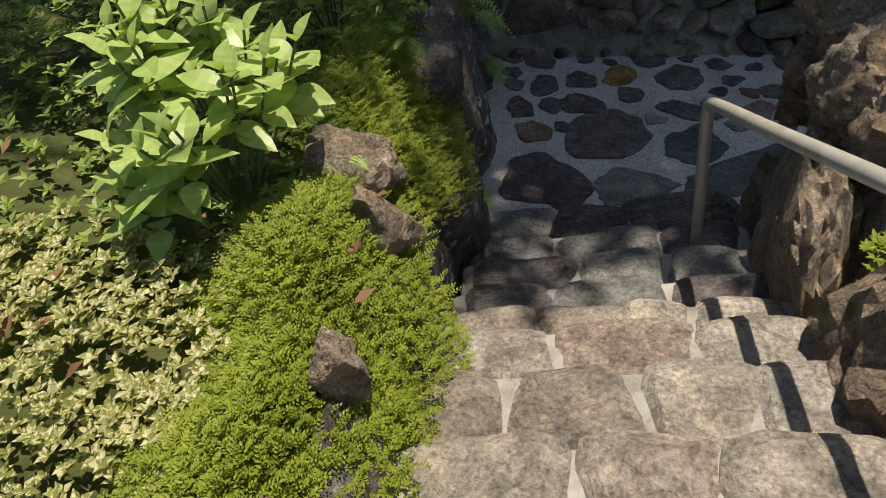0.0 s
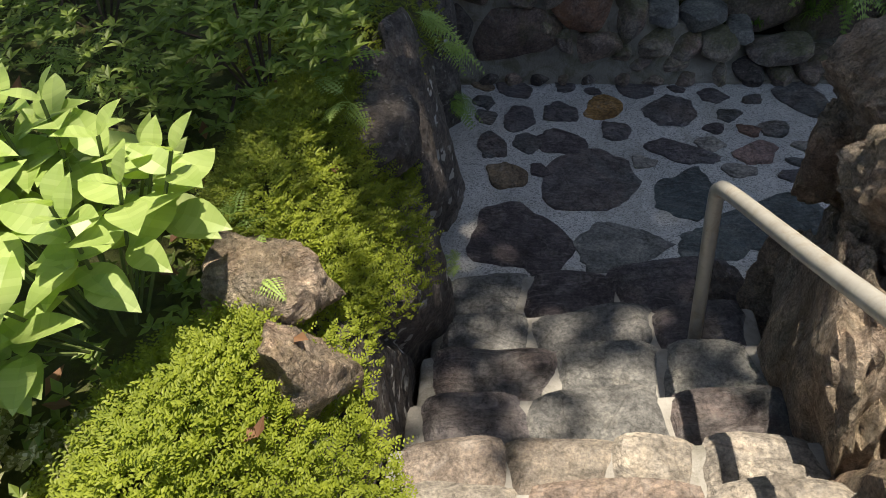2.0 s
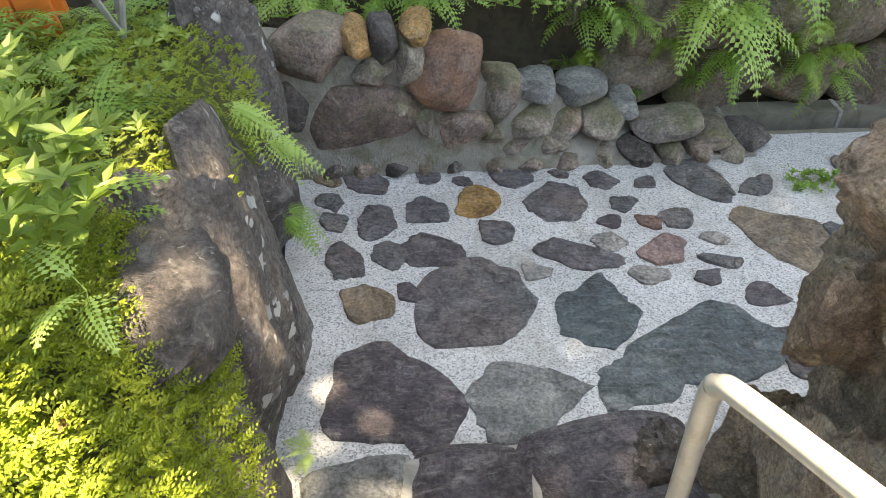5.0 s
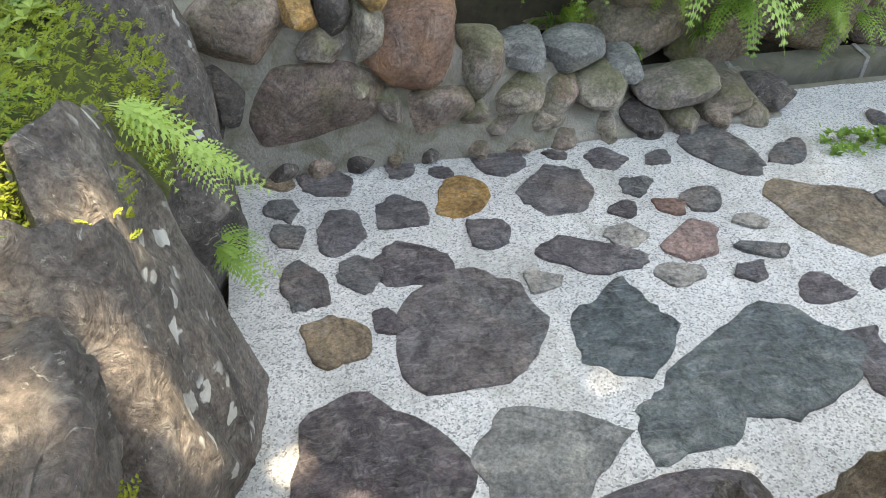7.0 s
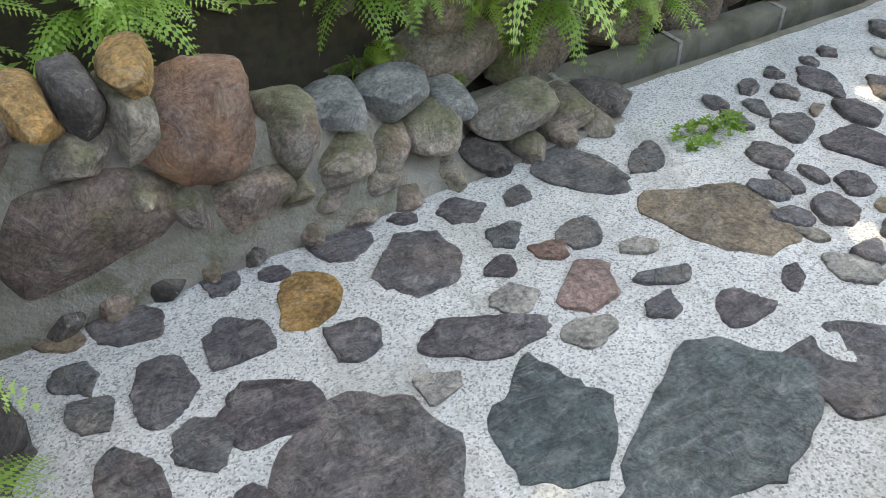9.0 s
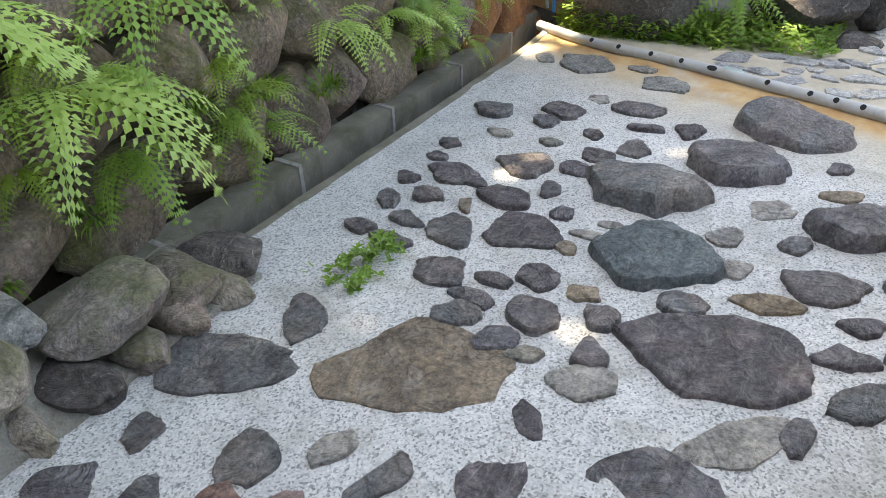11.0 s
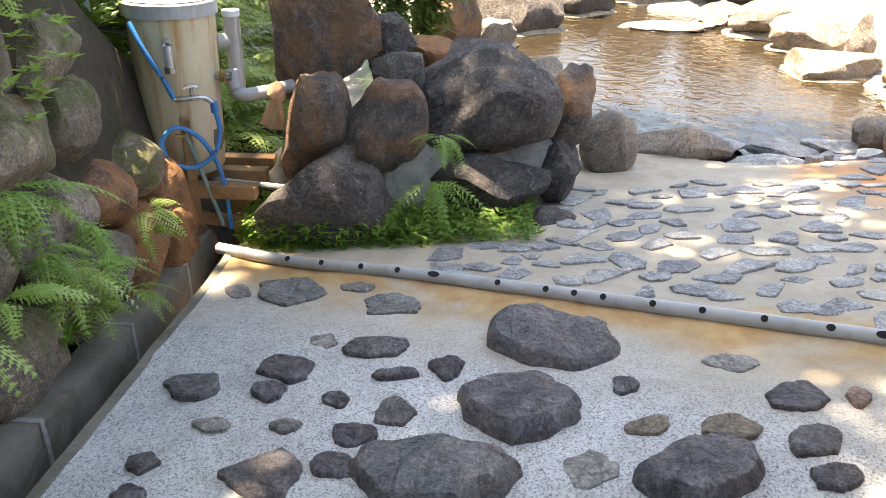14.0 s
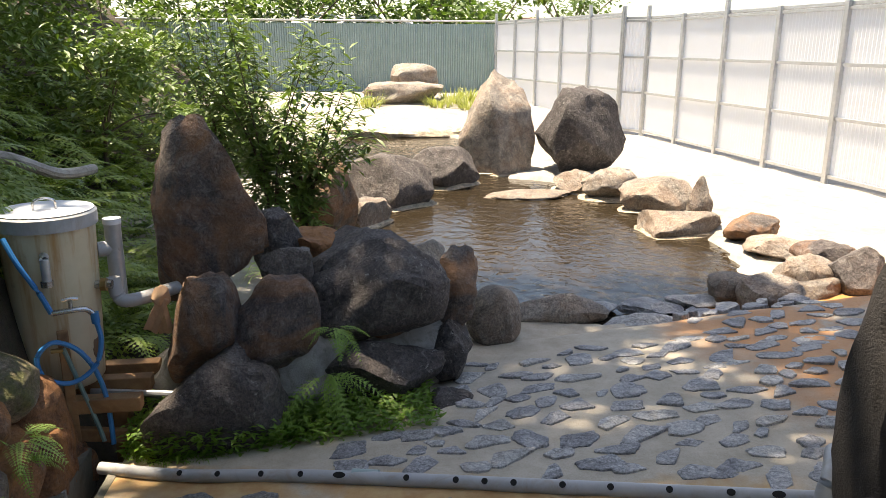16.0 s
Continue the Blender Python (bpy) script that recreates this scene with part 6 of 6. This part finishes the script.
rings = [[bm.verts.new((r * math.cos(6.28319 * k / n), r * math.sin(6.28319 * k / n), z)) for k in range(n)] for r, z in prof[:-1]]
for u, w in zip(rings, rings[1:]):
    for k in range(n):
        bm.faces.new((u[k], u[(k + 1) % n], w[(k + 1) % n], w[k]))
bm.faces.new(rings[0][::-1])
lid = part("lid_rim", bm, M['pvc'], tank, "grey lid rim", smooth=False)
bm = bmesh.new()
bmesh.ops.create_circle(bm, cap_ends=True, segments=40, radius=0.226)
part("lid_top", bm, M['lid'], lid, "white lid top", m=pose(0, 0, 0.909))
part("lid_handle", tube(bmesh.new(), arc([(-0.01, 0.05, 0.905), (-0.01, 0.045, 0.95), (-0.01, 0, 0.965), (-0.01, -0.045, 0.95), (-0.01, -0.05, 0.905)], 4), 0.006, 8), M['chrome'], lid)
# fittings face the walker (-x)
part("elbow", tube(bmesh.new(), arc([(-0.18, 0.03, 0.72), (-0.25, 0.03, 0.72), (-0.265, 0.03, 0.69), (-0.265, 0.03, 0.60)], 4), 0.021, 10), M['steel'], tank)
part("elbow_nut", tube(bmesh.new(), [(-0.265, 0.03, 0.585), (-0.265, 0.03, 0.615)], 0.028, 8), M['chrome'], tank)
part("side_valve", tube(bmesh.new(), [(-0.10, -0.18, 0.52), (-0.14, -0.26, 0.52)], 0.022, 10), M['chrome'], tank)
part("valve_nut", tube(bmesh.new(), [(-0.12, -0.21, 0.52), (-0.13, -0.235, 0.52)], 0.034, 8), M['brass'], tank)
part("rust_patch", rock_bm(0.012, 0.045, 0.07, 3, 2, 0.2, 3), M['gutter'], tank, "dark rust stain", m=pose(-0.10, -0.165, 0.19, 0, 0, 60))
part("support_post", box(bmesh.new(), -0.30, -0.26, -0.03, 0.02, -0.42, 0.36, 0.006), M['wood'], tank, smooth=False)
tap = part("tap", tube(bmesh.new(), arc([(-0.28, 0.03, 0.345), (-0.29, -0.06, 0.35), (-0.29, -0.12, 0.345), (-0.29, -0.155, 0.31)], 4), 0.014, 10), M['chrome'], tank, "chrome garden tap")
part("tap_stem", tube(bmesh.new(), [(-0.29, -0.055, 0.35), (-0.29, -0.055, 0.40)], 0.010, 8), M['chrome'], tap)
part("tap_handle", tube(bmesh.new(), [(-0.29, -0.02, 0.405), (-0.29, -0.055, 0.412), (-0.29, -0.09, 0.405)], 0.010, 8), M['chrome'], tap)
part("hose_joint", tube(bmesh.new(), [(-0.29, -0.155, 0.325), (-0.29, -0.158, 0.27)], 0.020, 10), M['hose'], tank)
part("feed_hose", tube(bmesh.new(), arc([(-0.19, 0.19, 0.82), (-0.25, 0.14, 0.70), (-0.27, 0.07, 0.56), (-0.28, 0.03, 0.455)], 5), 0.013, 8), M['hose'], tank, "blue feed hose")
loop = [(-0.29, -0.158, 0.28), (-0.31, -0.17, 0.18), (-0.33, -0.13, 0.06), (-0.34, -0.02, 0.0), (-0.34, 0.09, 0.045), (-0.335, 0.115, 0.15), (-0.33, 0.04, 0.215), (-0.33, -0.06, 0.16), (-0.32, -0.13, 0.03), (-0.32, -0.165, -0.14), (-0.36, -0.17, -0.36)]
part("garden_hose", tube(bmesh.new(), arc(loop, 7), 0.0125, 8), M['hose'], tank, "looped blue garden hose")
part("old_hose", tube(bmesh.new(), arc([(-0.30, 0.0, 0.17), (-0.31, -0.05, -0.02), (-0.33, -0.11, -0.25), (-0.35, -0.13, -0.34)], 5), 0.011, 8), M['teal'], tank, "faded teal hose")
part("hose_clip", box(bmesh.new(), -0.345, -0.315, 0.0, 0.055, 0.165, 0.18, 0.003), M['brass'], tank, smooth=False)
part("float_tube", tube(bmesh.new(), [(0.02, -0.30, 0.40), (0.02, -0.30, 0.80)], 0.042, 14), M['steel'], tank, "grey vertical float tube")
part("float_cap", tube(bmesh.new(), [(0.02, -0.30, 0.80), (0.02, -0.30, 0.83)], 0.046, 14), M['lid'], tank)
part("cross_pipe", tube(bmesh.new(), [(0.02, -0.22, 0.67), (0.02, -0.32, 0.67)], 0.04, 10), M['pvc'], tank)
out = tagged(part("outlet_pipe", tube(bmesh.new(), arc([(6.22, 4.80, 0.40), (6.22, 4.78, 0.29), (6.25, 4.70, 0.265), (6.5, 4.45, 0.275)], 5), 0.036, 12), M['pvc']), "grey outlet pipe between tank and standing stone", "pipe")
tagged(part("supply_pipe", tube(bmesh.new(), arc([(6.2, 5.3, 0.62), (6.2, 5.48, 0.63), (6.25, 5.62, 0.72), (6.4, 6.2, 0.9), (6.6, 6.9, 1.1)], 5), 0.042, 12), M['pvc']), "grey supply pipe running up the hillside", "pipe")
tagged(part("pipe_sleeve", tube(bmesh.new(), [(6.21, 5.50, 0.64), (6.25, 5.66, 0.74)], 0.052, 12), M['darkpost']), "black rubber sleeve on the supply pipe", "pipe")
tagged(part("thin_pipe", tube(bmesh.new(), [(6.15, 4.95, -0.2), (5.98, 4.46, -0.165)], 0.016, 8), M['steel']), "thin grey pipe entering the boulders", "pipe")
tagged(part("log", tube(bmesh.new(), arc([(6.4, 5.6, 1.05), (6.7, 5.4, 0.95), (7.1, 5.3, 0.8), (7.6, 5.25, 0.75)], 4), 0.035, 9), M['joint']), "pale dead branch lying on the bracken", "branch")
rag = empty("rag", 6.28, 4.58, 0.27, "tan cloth knotted over the outlet pipe", "cloth")
part("knot", rock_bm(0.05, 0.042, 0.05, 4, 4, 0.15, 3), M['cloth'], rag, m=pose(-0.01, 0, 0.0))
for k, (dy, tilt) in enumerate(((0.03, -7), (-0.055, 24))):
    bm = bmesh.new()
    box(bm, -0.010, 0.010, -0.035, 0.035, -0.20, 0.0, 0.004)
    bmesh.ops.subdivide_edges(bm, edges=bm.edges[:], cuts=3, use_grid_fill=True)
    for v in bm.verts:
        v.co.x += 0.012 * math.sin(v.co.y * 90 + k) * min(1, -v.co.z * 8)
        v.co.y *= 0.8 + 1.6 * -v.co.z
    part("tail", bm, M['cloth'], rag, m=pose(-0.04, dy * 0.3, 0.0, tilt, 0, 0))
for o in tank.children:
    if o.name in ("tap", "hose_joint", "garden_hose", "old_hose", "hose_clip"):
        o.location.z += 0.11
stand = empty("timber_stand", 6.1, 4.95, -0.5, "iron-stained timber stand under the tank", "stand")
for y in (-0.16, 0.16):
    part("leg", box(bmesh.new(), -0.05, 0.05, y - 0.04, y + 0.04, -0.1, 0.28, 0.006), M['wood'], stand, smooth=False)
for x in (-0.14, 0.1, 0.3):
    part("beam", box(bmesh.new(), x - 0.04, x + 0.04, -0.3, 0.32, 0.28, 0.355, 0.006), M['wood'], stand, smooth=False)
part("brace", box(bmesh.new(), -0.16, -0.12, -0.3, 0.3, 0.12, 0.19, 0.006), M['wood'], stand, smooth=False, m=pose(0, 0, 0, 7, 0, 0))
for i, (x, y, z, s) in enumerate(((5.78, 5.12, -0.27, 0.19), (5.62, 5.04, -0.36, 0.14), (6.0, 5.25, -0.33, 0.17), (5.9, 4.98, -0.46, 0.1))):
    boulder("stained_rock", x, y, z, s, s * 0.8, s * 1.3, 'orange', "iron-stained orange rock beside the gutter", group="stained rocks", seed=300 + i, cuts=8, soft=1.0, block=0.8, sub=4)

# ---- basket with towels ----
basket = empty("basket", 3.12, 2.55, floor_z(3.16, 2.55) + 0.012, "white perforated plastic basket holding a blue bag", "basket")
basket.matrix_basis = basket.matrix_basis @ pose(0, 0, 0, -5, 7, 4) @ Matrix.Scale(0.84, 4)
def taper(bm):
    for v in bm.verts:
        k = 0.86 + 0.14 * v.co.z / 0.13
        v.co.x *= k
        v.co.y *= k
    return bm
part("base", taper(box(bmesh.new(), -0.17, 0.17, -0.125, 0.125, 0, 0.006, 0.002)), M['basket'], basket, smooth=False)
side = bmesh.new()
for s in (-1, 1):
    for i in range(15):
        x = -0.163 + i * 0.0233
        box(side, x - 0.005, x + 0.005, s * 0.1225 - 0.0025, s * 0.1225 + 0.0025, 0.0, 0.13)
    for i in range(11):
        y = -0.115 + i * 0.023
        box(side, s * 0.1675 - 0.0025, s * 0.1675 + 0.0025, y - 0.005, y + 0.005, 0.0, 0.13)
    for z0, z1 in ((0.0, 0.014), (0.036, 0.044), (0.062, 0.13)):
        box(side, -0.17, 0.17, s * 0.1235 - 0.002, s * 0.1235 + 0.002, z0, z1)
        box(side, s * 0.1685 - 0.002, s * 0.1685 + 0.002, -0.125, 0.125, z0, z1)
part("lattice_sides", taper(side), M['basket'], basket, smooth=False)
part("rim", tube(bmesh.new(), [(-0.172, -0.127, 0.132), (0.172, -0.127, 0.132), (0.172, 0.127, 0.132), (-0.172, 0.127, 0.132), (-0.172, -0.127, 0.132)], 0.007, 8), M['basket'], basket)
fz = floor_z(3.19, 2.57)
boulder("bag", 3.11, 2.575, fz + 0.08, 0.115, 0.07, 0.065, 'slate', "crumpled shiny blue bag in the basket", "bag", seed=402, cuts=7, rough=0.25).data.materials[0] = M['bluetowel']
boulder("towel", 3.15, 2.515, fz + 0.06, 0.08, 0.045, 0.05, 'slate', "folded pale towel in the basket", "towel", seed=403, cuts=7, rough=0.22).data.materials[0] = M['whitetowel']

# ---- dark upright rock and elbow pipe at the far side of the floor ----
boulder("upright_rock", 4.28, 1.90, 0.40, 0.14, 0.13, 0.58, 'slate', "tall dark wet rock at the edge of the floor", seed=501, cuts=10, sub=4).data.materials[0] = M['darkpost']
boulder("low_rock", 4.02, 2.02, 0.02, 0.2, 0.14, 0.2, 'dark', "low dark rock at the edge of the floor", seed=502, cuts=10, sub=4)
tagged(part("elbow_pipe", tube(bmesh.new(), arc([(4.40, 1.98, -0.15), (4.40, 1.98, 0.05), (4.42, 1.95, 0.11), (4.54, 1.86, 0.13)], 5), 0.042, 14), M['pvc']), "grey elbow pipe with rusty foot beside the rock", "pipe")


# ---- sheet fences ----
def corrugated(width, height, waves, depth=0.012):
    bm = bmesh.new()
    n = waves * 4
    lo = [bm.verts.new((width * i / n, depth * math.sin(6.28319 * waves * i / n), 0)) for i in range(n + 1)]
    hi = [bm.verts.new((v.co.x, v.co.y, height)) for v in lo]
    for i in range(n):
        bm.faces.new((lo[i], lo[i + 1], hi[i + 1], hi[i]))
    return bm


def fence(name, label, x0, y0, x1, y1, z, height, bay, mat, frame=True):
    """Posts, three rails and one sheet a bay; the frame stands on the bath's side."""
    d = math.hypot(x1 - x0, y1 - y0)
    n = max(1, round(d / bay))
    w = d / n
    root = tagged(empty(name, x0, y0, z, label, "fence"), kind="structure")
    root.matrix_basis = pose(x0, y0, z, 0, 0, math.degrees(math.atan2(y1 - y0, x1 - x0)))
    sheet = post = rl = None
    for i in range(n):
        if sheet is None:
            sheet = part("sheet", corrugated(w, height - 0.12, int(w / 0.075)), M[mat], root)
            sheet_mesh = sheet.data
        else:
            sheet = new("sheet", sheet_mesh)
            sheet.parent = root
        sheet.matrix_basis = pose(i * w, 0, 0.10)
    if not frame:
        return
    for i in range(n + 1):
        part("post", box(bmesh.new(), -0.045, 0.045, 0.02, 0.085, -0.2, height + (0.25 if i % 2 else 0.03), 0.004), M['steel'], root, smooth=False, m=pose(i * w, 0, 0))
    for z0 in (0.08, height * 0.36, height * 0.66, height - 0.10):
        for i in range(n):
            part("rail", box(bmesh.new(), 0.046, w - 0.046, 0.018, 0.06, 0, 0.05, 0.003), M['steel'], root, smooth=False, m=pose(i * w, 0, z0))
    part("cap", box(bmesh.new(), 0, d, -0.03, 0.03, height - 0.03, height + 0.02, 0.004), M['steel'], root, smooth=False)


fence("fence_south", "white translucent sheet fence on a steel frame", 8.0, -4.05, 19.0, -3.45, -0.42, 2.62, 1.57, 'panel')
fence("fence_return", "short return of the white sheet fence", 19.0, -3.45, 19.5, -3.05, -0.42, 2.62, 0.6, 'panel')
fence("fence_east", "white translucent sheet fence further along the bath", 19.5, -3.05, 27.0, -1.7, -0.40, 2.70, 1.5, 'panel')
fence("fence_far", "blue-green corrugated sheet fence behind the bath", 27.2, -1.7, 29.0, 13.0, -0.2, 2.45, 2.0, 'tealfence', False)
part("top_tube", tube(bmesh.new(), [(0, 0, 2.52), (14.8, 0, 2.52)], 0.03, 8), M['steel'], bpy.data.objects["fence_far"])


# ---- houses behind the fence ----
def house(x, y, w, d, h, rise, roof, label):
    root = empty("house", x, y, -1.2, label, "house", "houses behind the fence")
    part("wall", box(bmesh.new(), -w / 2, w / 2, -d / 2, d / 2, 0, h), M['housewall'], root, smooth=False)
    bm = bmesh.new()
    a = [bm.verts.new(p) for p in ((-w / 2 - 0.4, -d / 2 - 0.5, h), (w / 2 + 0.4, -d / 2 - 0.5, h), (w / 2 + 0.4, d / 2 + 0.5, h), (-w / 2 - 0.4, d / 2 + 0.5, h), (0, -d / 2 - 0.5, h + rise), (0, d / 2 + 0.5, h + rise))]
    for f in ((0, 1, 4), (1, 2, 5, 4), (2, 3, 5), (3, 0, 4, 5), (3, 2, 1, 0)):
        bm.faces.new([a[k] for k in f])
    part("roof", bm, M[roof], root, smooth=False)
    for k in (-1, 1):
        part("window", box(bmesh.new(), -w / 2 - 0.03, -w / 2 + 0.02, k * d / 4 - 0.5, k * d / 4 + 0.5, h * 0.4, h * 0.75, 0.01), M['pond'], root, smooth=False)


house(36, 2.5, 5, 6, 3.0, 1.0, 'roof', "low house with a grey metal roof behind the fence")
house(37, -9.0, 5, 7, 3.0, 1.0, 'shed', "low house with a brown roof behind the fence")
house(37, 8.5, 5, 4.5, 3.2, 1.2, 'roof', "cream house with a grey roof behind the fence")
